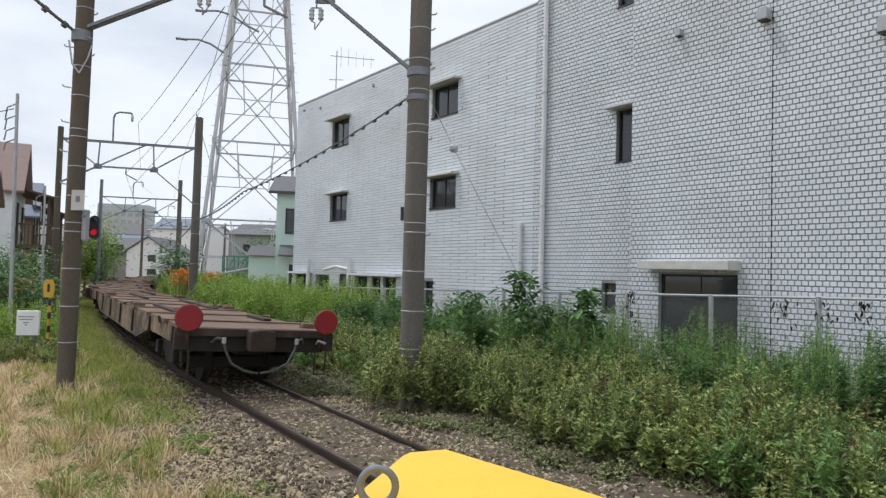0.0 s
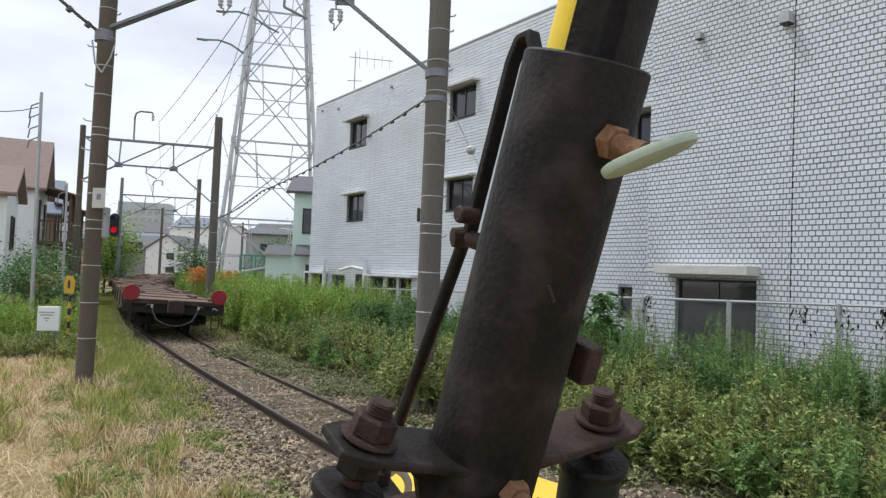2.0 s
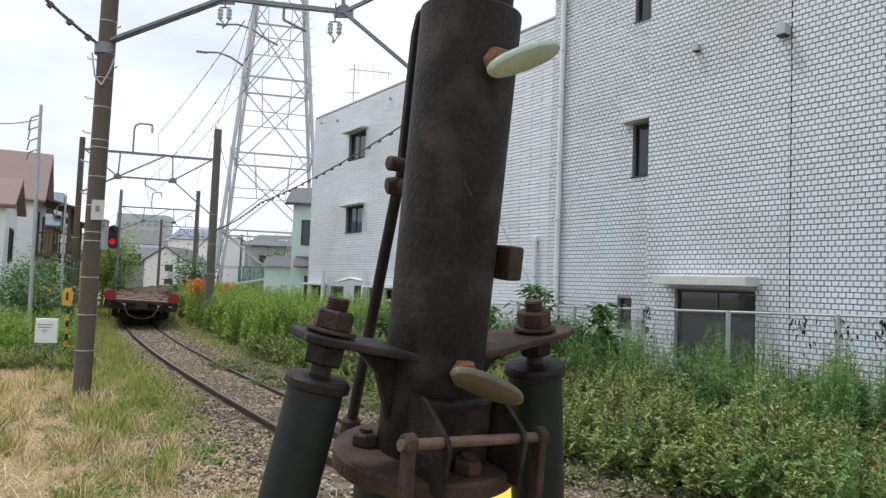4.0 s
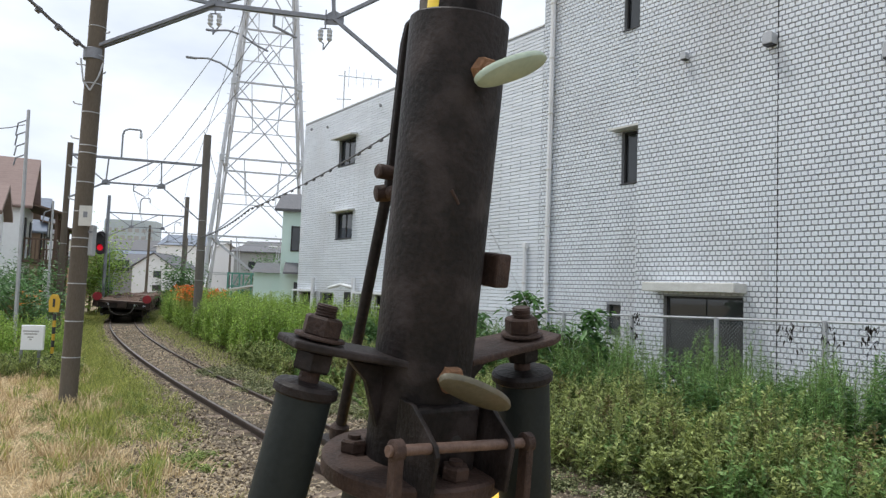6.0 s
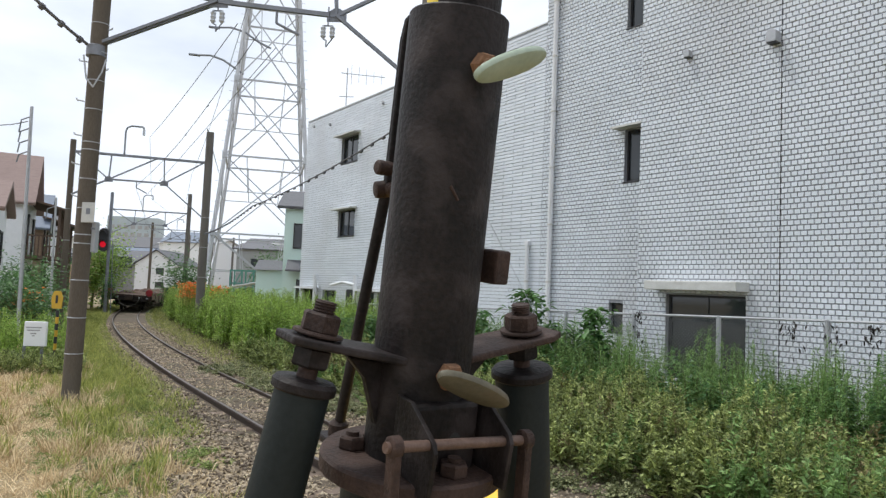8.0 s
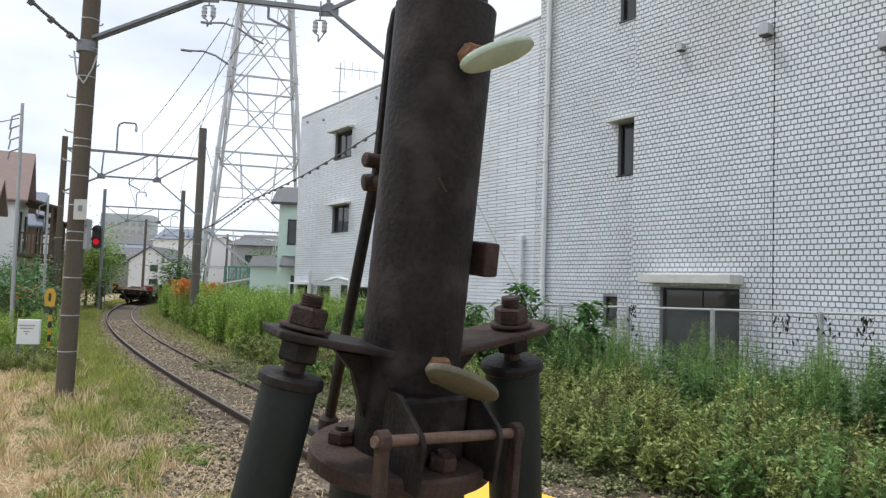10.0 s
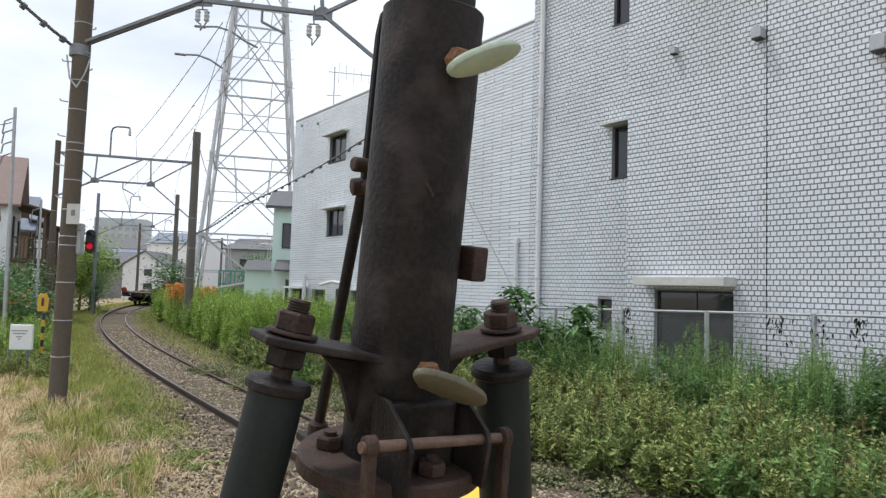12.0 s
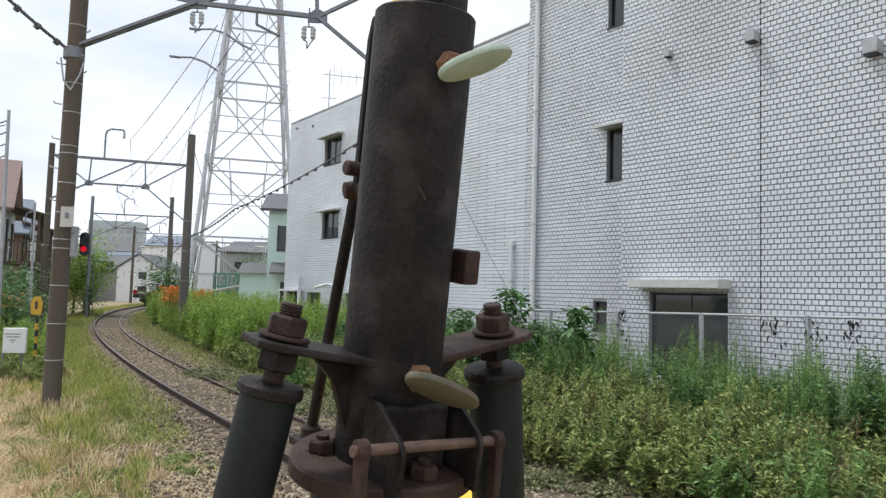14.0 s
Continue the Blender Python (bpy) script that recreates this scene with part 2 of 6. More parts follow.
def prism(bm, outline, depth, m=None, bevel=0.0):
    vs = [bm.verts.new((m or Matrix()) @ Vector((x, y, 0))) for x, y in outline]
    f = bm.faces.new(vs)
    ex = bmesh.ops.extrude_face_region(bm, geom=[f])
    mv = [v for v in ex["geom"] if isinstance(v, bmesh.types.BMVert)]
    off = (m or Matrix()).to_3x3() @ Vector((0, 0, depth))
    bmesh.ops.translate(bm, verts=mv, vec=off)
    bmesh.ops.recalc_face_normals(bm, faces=bm.faces)
    if bevel:
        bmesh.ops.bevel(bm, geom=list(bm.edges), offset=bevel, segments=2, affect="EDGES", profile=0.5)
    return bm


def tube_path(bm, pts, r, n=8):
    for a, b in zip(pts[:-1], pts[1:]):
        rod(bm, a, b, r, n=n)
    return bm


def np_mesh(name, verts, faces, mat, parent=None):
    me = bpy.data.meshes.new(name)
    verts, faces = np.asarray(verts, dtype=np.float32), np.asarray(faces, dtype=np.int32)
    k = faces.shape[1]
    me.vertices.add(len(verts))
    me.vertices.foreach_set("co", verts.ravel())
    me.loops.add(faces.size)
    me.loops.foreach_set("vertex_index", faces.ravel())
    me.polygons.add(len(faces))
    me.polygons.foreach_set("loop_start", np.arange(0, faces.size, k, dtype=np.int32))
    me.polygons.foreach_set("use_smooth", np.zeros(len(faces), dtype=bool))
    me.update(calc_edges=True)
    me.materials.append(mat)
    ob = new(name, me)
    if parent:
        ob.parent = parent
    return ob


# ---- the plan: the line's centre, by distance along it ----
def heading(s):
    s = max(s, 0.0)
    return radians(-33.9) + 0.0052 * s + 0.00174 * max(s - 20.0, 0.0)


LINE_S, LINE_P = [-30.0], [(-3.30 + 30 * math.sin(radians(33.9)), 11.87 - 30 * math.cos(radians(33.9)))]
while LINE_S[-1] < 190:
    h = heading(LINE_S[-1] + 0.25)
    LINE_P.append((LINE_P[-1][0] + 0.5 * math.sin(h), LINE_P[-1][1] + 0.5 * math.cos(h)))
    LINE_S.append(LINE_S[-1] + 0.5)


def line(s, off=0.0):
    x = float(np.interp(s, LINE_S, [p[0] for p in LINE_P]))
    y = float(np.interp(s, LINE_S, [p[1] for p in LINE_P]))
    h = heading(s)
    return x + off * math.cos(h), y - off * math.sin(h), h


WALL_AZ = radians(-36.4)
WU = Vector((math.sin(WALL_AZ), math.cos(WALL_AZ), 0))
WN = Vector((-WU.y, WU.x, 0))          # out of the facade, towards the line
W0 = Vector((0, 22.9, 0))
WALL_M = Matrix(((WU.x, WN.x, 0, W0.x), (WU.y, WN.y, 0, W0.y), (0, 0, 1, 0), (0, 0, 0, 1)))
GZ = -0.10


def wall_at(u, off, z=0.0):
    return W0 + WU * u + WN * off + Vector((0, 0, z))


# ---- ground, ballast and track ----
def ground():
    xs = np.concatenate([np.linspace(-1500, -60, 14), np.linspace(-55, 40, 96), np.linspace(50, 1500, 14)])
    ys = np.concatenate([np.linspace(-1500, -30, 12), np.linspace(-25, 90, 116), np.linspace(100, 3000, 16)])
    gx, gy = np.meshgrid(xs, ys)
    gz = np.full_like(gx, GZ)
    gz += 0.009 * np.sin(gx * 1.7 + 0.6 * gy) * np.cos(gy * 1.3 - 0.4 * gx) * ((np.abs(gx) < 55) & (gy < 90) & (gy > -25))
    v = np.stack([gx.ravel(), gy.ravel(), gz.ravel()], 1)
    w, hgt = len(xs), len(ys)
    i, j = np.meshgrid(np.arange(w - 1), np.arange(hgt - 1))
    a = (j * w + i).ravel()
    tagged(np_mesh("ground", v, np.stack([a, a + 1, a + w + 1, a + w], 1), M_GROUND), "dry soil with worn grass beside the line", "ground", kind="structure")


ground()


def strip(name, offs_z, mat, s0, s1, step=1.0, wob=0.0):
    rng = np.random.default_rng(3)
    v, f, k = [], [], len(offs_z)
    ss = np.arange(s0, s1 + 0.01, step)
    for s in ss:
        for i, (o, z) in enumerate(offs_z):
            edge = wob * rng.normal() if i in (0, k - 1) else 0
            x, y, _ = line(s, o + edge)
            v.append((x, y, z + (0.006 * rng.normal() if wob else 0)))
    for r in range(len(ss) - 1):
        for i in range(k - 1):
            a = r * k + i
            f.append((a, a + 1, a + k + 1, a + k))
    return np_mesh(name, v, f, mat)


tagged(strip("ballast", [(-1.45, GZ - 0.06), (-1.15, -0.085), (-0.75, -0.086), (-0.45, -0.088), (0, -0.080), (0.45, -0.088), (0.75, -0.086), (1.4, -0.072), (2.1, -0.06), (3.2, -0.07), (4.6, GZ - 0.08)], M_BALLAST, -25, 110, 0.5, 0.12),
       "brown crushed stone ballast with weeds", "ballast", kind="structure")

RAIL_PROFILE = [(-0.06, -0.14), (0.06, -0.14), (0.06, -0.125), (0.012, -0.105), (0.012, -0.04), (0.033, -0.03), (0.033, -0.003), (-0.033, -0.003), (-0.033, -0.03), (-0.012, -0.04), (-0.012, -0.105), (-0.06, -0.125)]


CANT = 0.045          # the outer rail of the curve stands higher


def rails():
    for side in (-0.566, 0.566):
        base = thing("rail", "rusty steel running rail with a polished head", "rail", group="running rails of the line")
        v, f, k = [], [], len(RAIL_PROFILE)
        vt, ft = [], []
        ss = np.arange(-25, 110.1, 0.75)
        for s in ss:
            for o, z in RAIL_PROFILE:
                x, y, _ = line(s, side + o)
                v.append((x, y, z - side * CANT))
            for o in (-0.024, 0.024):
                x, y, _ = line(s, side + o)
                vt.append((x, y, 0.001 - side * CANT))
        for r in range(len(ss) - 1):
            for i in range(k):
                a, b = r * k + i, r * k + (i + 1) % k
                f.append((a, b, b + k, a + k))
            ft.append((2 * r, 2 * r + 1, 2 * r + 3, 2 * r + 2))
        np_mesh("rail_web", v, f, M_RAIL, base)
        tagged(np_mesh("rail_head", vt, ft, M_RAILTOP, base), "polished running surface")


rails()


def sleepers():
    bm = box(bmesh.new(), (2.1, 0.22, 0.12), bevel=0.015)
    me = bpy.data.meshes.new("sleeper")
    bm.to_mesh(me)
    bm.free()
    me.materials.append(M_SLEEPER)
    rng = random.Random(5)
    s = -18.0
    while s < 80:
        x, y, h = line(s, rng.uniform(-0.03, 0.03))
        ob = new("sleeper", me)
        ob.matrix_basis = pose(x, y, -0.142 + rng.uniform(-0.012, 0.006), 0, 0, -math.degrees(h) + rng.uniform(-1.5, 1.5))
        tagged(ob, "weathered wooden sleeper sunk in ballast", "sleeper", "sleepers of the line")
        s += 0.68


sleepers()


# ---- the white tiled building ----
ROOF, RIGHT_TOP = 9.95, 13.2
COURSE, BRICK = 0.105, 0.1265
B_OFF = 0.6


def tile_field(name, u0, u1, z0, z1, holes, off, parent, brick=BRICK, joint=0.011):
    """running-bond glazed bricks proud of a mortar wall, one joined sheet"""
    rng = np.random.default_rng(int(abs(u0 * 10)) + 7)
    v, f = [], []
    rows = int((z1 - z0) / COURSE)
    for r in range(rows):
        za, zb = z0 + r * COURSE + joint, z0 + (r + 1) * COURSE - joint
        u = u0 - (brick / 2 if r % 2 else 0)
        gaps = [h for h in holes if zb > h[2] and za < h[3]]
        while u < u1:
            a, b = max(u + 0.008, u0), min(u + brick - 0.008, u1)
            u += brick
            for h in gaps:
                if b > h[0] and a < h[1]:
                    a, b = (a, h[0] - 0.004) if h[0] - a > b - h[1] else (h[1] + 0.004, b)
            if b - a < 0.02:
                continue
            d = 0.020 + rng.uniform(-0.003, 0.003)
            t1, t2 = rng.uniform(-0.0015, 0.0015, 2)
            n = len(v)
            c = 0.004
            v += [(a, off, za), (b, off, za), (b, off, zb), (a, off, zb),
                  (a + c, off + d + t1, za + c), (b - c, off + d - t1 + t2, za + c), (b - c, off + d - t1, zb - c), (a + c, off + d + t1 + t2, zb - c)]
            f += [(n + 4, n + 7, n + 6, n + 5), (n, n + 4, n + 5, n + 1), (n + 1, n + 5, n + 6, n + 2), (n + 2, n + 6, n + 7, n + 3), (n + 3, n + 7, n + 4, n)]
    ob = np_mesh(name, v, f, M_TILE, parent)
    return tagged(ob, kind="stuff")


def lay_bricks(parent, u0, u1, z0, off, rows, cols):
    """the bricks of one stretch of wall, each an object on one shared mesh"""
    w, h, d, c = BRICK - 0.016, COURSE - 0.022, 0.020, 0.004
    bm = bmesh.new()
    lo = [bm.verts.new(p) for p in ((0, 0, 0), (w, 0, 0), (w, 0, h), (0, 0, h))]
    hi = [bm.verts.new(p) for p in ((c, d, c), (w - c, d, c), (w - c, d, h - c), (c, d, h - c))]
    bm.faces.new(hi[::-1])
    for k in range(4):
        bm.faces.new((lo[k], lo[(k + 1) % 4], hi[(k + 1) % 4], hi[k])[::-1])
    bmesh.ops.recalc_face_normals(bm, faces=bm.faces)
    me = bpy.data.meshes.new("brick")
    bm.to_mesh(me)
    bm.free()
    me.materials.append(M_TILE)
    rng = random.Random(17)
    for r in range(rows):
        for k in range(cols if r % 2 == 0 else cols - 1):
            ob = new("brick", me)
            ob.parent = parent
            ob.location = (u0 + (k + (0.5 if r % 2 else 0)) * BRICK + 0.008, off + rng.uniform(-0.003, 0.002), z0 + r * COURSE + 0.011)
        if r % 2:
            for u in (u0 + 0.004, u1 - BRICK / 2 + 0.008):
                half = new("brick", me)
                half.parent = parent
                half.location, half.scale = (u, off, z0 + r * COURSE + 0.011), (0.46, 1, 1)


def wall_slab(bm, u0, u1, z0, z1, off, thick, holes):
    """a wall with real openings: the slab is cut into blocks round the holes"""
    us = sorted({u0, u1, *[h[0] for h in holes], *[h[1] for h in holes]})
    for a, b in zip(us[:-1], us[1:]):
        if b <= u0 or a >= u1:
            continue
        zs = [z0]
        for h in sorted([h for h in holes if h[0] < (a + b) / 2 < h[1]], key=lambda h: h[2]):
            zs += [h[2], h[3]]
        zs.append(z1)
        for k in range(0, len(zs), 2):
            if zs[k + 1] - zs[k] > 0.005:
                box(bm, (b - a, thick, zs[k + 1] - zs[k]), ((a + b) / 2, off - thick / 2, (zs[k] + zs[k + 1]) / 2))
    return bm


# openings: u0, u1, z0, z1
WINDOWS = [(6.90, 8.40, 7.42, 8.56), (6.90, 8.40, 4.22, 5.34), (-0.60, 0.87, 7.45, 8.48), (-0.60, 0.87, 4.30, 5.33)]
LOW = [(10.4, 11.7, 0.9, 1.86), (8.3, 9.6, 0.9, 1.86), (5.0, 6.0, 1.0, 1.85), (4.0, 4.75, 1.0, 1.85), (2.9, 3.8, 1.0, 1.85), (0.55, 1.1, 0.9, 1.8)]
SIDE = [(-8.35, -7.22, 4.97, 6.28), (-8.35, -7.22, 8.92, 10.2), (-7.28, -6.84, 1.22, 1.93)]
WIDE = [(-10.86, -8.98, 0.35, 2.18)]


def window(parent, o, off, hood=True, mullion=True):
    u0, u1, z0, z1 = o
    w = part("window", wall_slab(bmesh.new(), u0, u1, z0, z1, off - 0.10, 0.06, [(u0 + 0.05, u1 - 0.05, z0 + 0.05, z1 - 0.05)]), M_BLACK, parent, "dark aluminium sash window set in the white wall")
    n = 2 if mullion else 1
    for k in range(n):
        a, b = u0 + 0.05 + (u1 - u0 - 0.1) * k / n, u0 + 0.05 + (u1 - u0 - 0.1) * (k + 1) / n
        part("pane", box(bmesh.new(), (b - a - 0.03, 0.012, z1 - z0 - 0.1), ((a + b) / 2, off - 0.13 - 0.02 * k, (z0 + z1) / 2)), M_GLASS, w)
    if mullion:
        part("mullion", box(bmesh.new(), (0.05, 0.05, z1 - z0 - 0.1), ((u0 + u1) / 2, off - 0.125, (z0 + z1) / 2)), M_BLACK, w)
    part("sill", box(bmesh.new(), (u1 - u0 + 0.06, 0.12, 0.04), ((u0 + u1) / 2, off - 0.02, z0 - 0.02), bevel=0.006), M_BLACK, w)
    if hood:
        bm = prism(bmesh.new(), [(-0.02, 0), (0.36, -0.02), (0.36, 0.03), (-0.02, 0.09)], u1 - u0 + 0.36,
                   Matrix.Translation((u0 - 0.18, off, z1 + 0.03)) @ Matrix(((0, 0, 1, 0), (1, 0, 0, 0), (0, 1, 0, 0), (0, 0, 0, 1))))
        part("hood", bm, M_LINTEL, w, "white sloping hood over the window")


def building():
    b = thing("building", "three-storey white glazed-brick building with small dark windows", "building", WALL_M)
    body = part("wall", wall_slab(bmesh.new(), -4.30, 12.1, GZ - 0.2, ROOF, 0, 0.3, WINDOWS + LOW), M_MORTAR, b, "grey jointed wall under white glazed bricks")
    tile_field("cladding", -4.30, 12.1, GZ, ROOF - 0.02, WINDOWS + LOW, 0.0, body, 0.86, 0.0065)
    mid = part("wall", wall_slab(bmesh.new(), -8.30, -4.30, GZ - 0.2, RIGHT_TOP, 0, 0.3, SIDE), M_MORTAR, b)
    tile_field("brickwork", -8.30, -4.30, GZ, RIGHT_TOP, SIDE, 0.0, mid)
    near = part("wall", wall_slab(bmesh.new(), -22.0, -8.18, GZ - 0.2, RIGHT_TOP, B_OFF, B_OFF + 0.3, WIDE), M_MORTAR, b)
    z0, z1 = GZ + 24 * COURSE, GZ + 41 * COURSE
    u0, u1 = -22.0 + 66 * BRICK, -22.0 + 84 * BRICK
    tile_field("brickwork", -22.0, -8.18, GZ, RIGHT_TOP, WIDE + [(u0, u1, z0 + 0.005, z1 - 0.005)], B_OFF, near)
    lay_bricks(near, u0, u1, z0, B_OFF, 17, 18)
    part("rear_wall", box(bmesh.new(), (34.1, 0.3, RIGHT_TOP - GZ), (-4.95, -12.0, (RIGHT_TOP + GZ) / 2)), M_RENDER, b)
    part("end_wall", box(bmesh.new(), (0.3, 11.55, ROOF - GZ), (11.95, -6.08, (ROOF + GZ) / 2)), M_RENDER, b)
    part("end_wall", box(bmesh.new(), (0.3, 11.5, RIGHT_TOP - GZ), (-21.85, -6.08, (RIGHT_TOP + GZ) / 2)), M_RENDER, b)
    part("party_wall", box(bmesh.new(), (0.3, 11.5, RIGHT_TOP - ROOF), (-4.46, -6.08, (RIGHT_TOP + ROOF) / 2)), M_RENDER, b)
    part("roof", box(bmesh.new(), (16.6, 11.4, 0.25), (3.6, -6.1, ROOF - 0.5)), M_LINTEL, b)
    part("roof", box(bmesh.new(), (16.8, 11.4, 0.25), (-13.4, -6.1, RIGHT_TOP - 0.5)), M_LINTEL, b)
    part("coping", box(bmesh.new(), (16.4, 0.33, 0.05), (3.9, -0.145, ROOF + 0.026), bevel=0.008), M_RENDER, b, "pale metal coping along the roof edge")
    part("inner_floor", box(bmesh.new(), (33.5, 11.5, 0.2), (-5, -6.0, 2.9)), M_SHUT, b)
    for o in WINDOWS:
        window(b, o, 0)
    for o in LOW:
        window(b, o, 0, hood=False)
    for o in SIDE[:2]:
        window(b, o, 0, mullion=False)
    window(b, SIDE[2], 0, hood=False, mullion=False)
    # wide ground-floor window under its concrete lintel
    u0, u1, z0, z1 = WIDE[0]
    gw = part("window", wall_slab(bmesh.new(), u0, u1, z0, z1, B_OFF - 0.10, 0.07, [(u0 + 0.06, u1 - 0.06, z0 + 0.06, z1 - 0.62), (u0 + 0.06, u1 - 0.06, z1 - 0.56, z1 - 0.05)]), M_BLACK, b, "dark aluminium ground-floor window")
    um = (u0 + u1) / 2
    for a, c, y in ((u0 + 0.05, um + 0.03, 0.15), (um - 0.03, u1 - 0.05, 0.125)):
        part("pane", box(bmesh.new(), (c - a, 0.012, z1 - z0 - 0.66), ((a + c) / 2, B_OFF - y, (z0 + z1 - 0.56) / 2)), M_GLASS2, gw, "greyish obscured pane")
        part("stile", box(bmesh.new(), (0.05, 0.03, z1 - z0 - 0.66), (c - 0.025, B_OFF - y + 0.015, (z0 + z1 - 0.56) / 2)), M_BLACK, gw)
        part("upper_pane", box(bmesh.new(), (c - a, 0.012, 0.52), ((a + c) / 2, B_OFF - y, z1 - 0.30)), M_GLASS, gw)
    part("lintel", box(bmesh.new(), (2.2, 0.55, 0.20), (-9.84, B_OFF + 0.22, 2.37), bevel=0.02), M_LINTEL, b, "projecting stained concrete lintel")
    # downpipes and the expansion joint
    for u, z1, r in ((-4.75, RIGHT_TOP, 0.07), (-3.85, 3.5, 0.055)):
        p = part("downpipe", rod(bmesh.new(), (u, 0.11, GZ), (u, 0.11, z1), r, n=14), M_RENDER, b, "white plastic downpipe", True)
        z = 0.8
        while z < z1 - 0.4:
            part("bracket", lathe(bmesh.new(), [(r + 0.006, z), (r + 0.012, z + 0.01), (r + 0.012, z + 0.04), (r + 0.006, z + 0.05)], 14, Matrix.Translation((u, 0.11, 0))), M_LINTEL, p)
            z += 1.6
    part("junction_box", box(bmesh.new(), (0.16, 0.14, 0.16), (-3.85, 0.1, 3.52), bevel=0.02), M_RENDER, b)
    part("expansion_joint", box(bmesh.new(), (0.009, 0.02, RIGHT_TOP), (-11.55, B_OFF + 0.016, RIGHT_TOP / 2)), M_BLACK, b, "dark sealed movement joint")
    for u, z, s in ((-9.48, 7.50, 0.75), (-11.44, 7.32, 1.15), (-13.62, 6.50, 1.35)):
        vent(b, u, z, s, B_OFF)
    for u, z in ((1.0, 9.42), (4.9, 9.45), (9.6, 9.4), (11.3, 9.6)):
        vent(b, u, z, 0.45, 0)
    # pipes low on the far wall
    for u in (10.0, 6.2):
        part("exhaust_pipe", tube_path(bmesh.new(), [(u, 0.2, 0.4), (u, 0.2, 2.55)], 0.09, 12), M_RENDER, b, smooth=True)
    part("duct", tube_path(bmesh.new(), [(8.3, 0.25, 2.1), (7.2, 0.25, 2.25), (6.2, 0.25, 2.15)], 0.065, 12), M_RENDER, b, smooth=True)
    part("ledge", box(bmesh.new(), (3.6, 0.35, 0.08), (4.3, 0.15, 1.95)), M_RENDER, b)
    part("ledge", box(bmesh.new(), (2.0, 0.35, 0.08), (11.0, 0.15, 1.95)), M_RENDER, b)
    part("doorway", box(bmesh.new(), (0.7, 0.05, 1.9), (6.9, 0.03, 1.0)), M_BLACK, b)


def vent(parent, u, z, s, off):
    bm = bmesh.new()
    prism(bm, [(-0.09 * s, 0), (0.09 * s, 0), (0.09 * s, 0.17 * s), (0.05 * s, 0.22 * s), (-0.05 * s, 0.22 * s), (-0.09 * s, 0.17 * s)], 0.2 * s,
          Matrix.Translation((u, off + 0.02, z - 0.1 * s)) @ Matrix(((1, 0, 0, 0), (0, 0, 1, 0), (0, 1, 0, 0), (0, 0, 0, 1))), bevel=0.012 * s)
    v = part("vent_hood", bm, M_GALV, parent, "small metal vent hood")
    part("grille", box(bmesh.new(), (0.16 * s, 0.17 * s, 0.02), (u, off + 0.12 * s, z - 0.105 * s)), M_BLACK, v)


building()


def fence():
    f = thing("fence", "galvanised chain-link fence with creeper along its top", "fence", Matrix.Translation((0, 0, 0)))
    us = [5.1 - 2.0 * k for k in range(13)]
    zt = lambda u: 1.58 - 0.021 * (u + 1.0)
    for a in us:
        p = wall_at(a, 1.6)
        part("post", rod(bmesh.new(), (p.x, p.y, GZ - 0.1), (p.x, p.y, zt(a)), 0.045, n=10), M_GALV, f, smooth=True)
    for a, b in zip(us[:-1], us[1:]):
        for dz in (0.0, -1.3):
            pa, pb = wall_at(a, 1.6, zt(a) + dz - 0.02), wall_at(b, 1.6, zt(b) + dz - 0.02)
            part("rail", rod(bmesh.new(), pa, pb, 0.024, n=8), M_GALV, f, smooth=True)
    # the woven wires, both ways
    v, q = [], []
    u = us[-1] - 1.6
    t = 0.0022
    while u < us[0] + 0.2:
        for sgn in (1, -1):
            ua, ub = (u, u + 1.4) if sgn > 0 else (u + 1.4, u)
            for du0, du1 in ((0.0, 1.0),):
                a, b = wall_at(ua, 1.6, zt(u) - 1.42), wall_at(ub, 1.6, zt(u) - 0.02)
                n = len(v)
                s = WU * t
                v += [a - s, a + s, b + s, b - s]
                q.append((n, n + 1, n + 2, n + 3))
        u += 0.075
    tagged(np_mesh("mesh_wire", v, q, M_GALV, f), "woven wire mesh", kind="stuff")


fence()


# ---- poles, portals, wires ----
def pole(name, x, y, z1, r0, r1, lean=(0, 0), mat=None, label="", bands=()):
    p = thing(name, label, "pole", Matrix.Translation((x, y, 0)))
    top = (lean[0], lean[1], z1)
    part("shaft", rod(bmesh.new(), (0, 0, GZ - 0.3), top, r0, r1, 28), mat or M_CONC, p, smooth=True)
    for z in bands:
        k = (z - GZ) / (z1 - GZ)
        r = r0 + (r1 - r0) * k
        part("wire_band", lathe(bmesh.new(), [(r + 0.002, -0.009), (r + 0.006, -0.005), (r + 0.006, 0.005), (r + 0.002, 0.009)], 24, Matrix.Translation((lean[0] * k, lean[1] * k, z))), M_GALV, p)
    return p


BANDS = [0.75, 1.35, 1.98, 2.6, 2.75, 3.2, 3.7, 4.2, 4.33, 4.9, 5.4, 5.9, 6.4, 7.0]
LABEL_POLE = "grey-brown concrete mast bound with wire bands"
pl = pole("concrete_mast", -6.27, 11.48, 9.0, 0.141, 0.137, (0.07, 0), label=LABEL_POLE, bands=BANDS)
pr = pole("concrete_mast", -0.48, 10.95, 9.4, 0.182, 0.168, (0.02, 0), M_CONC2, label=LABEL_POLE, bands=[z + 0.1 for z in BANDS])


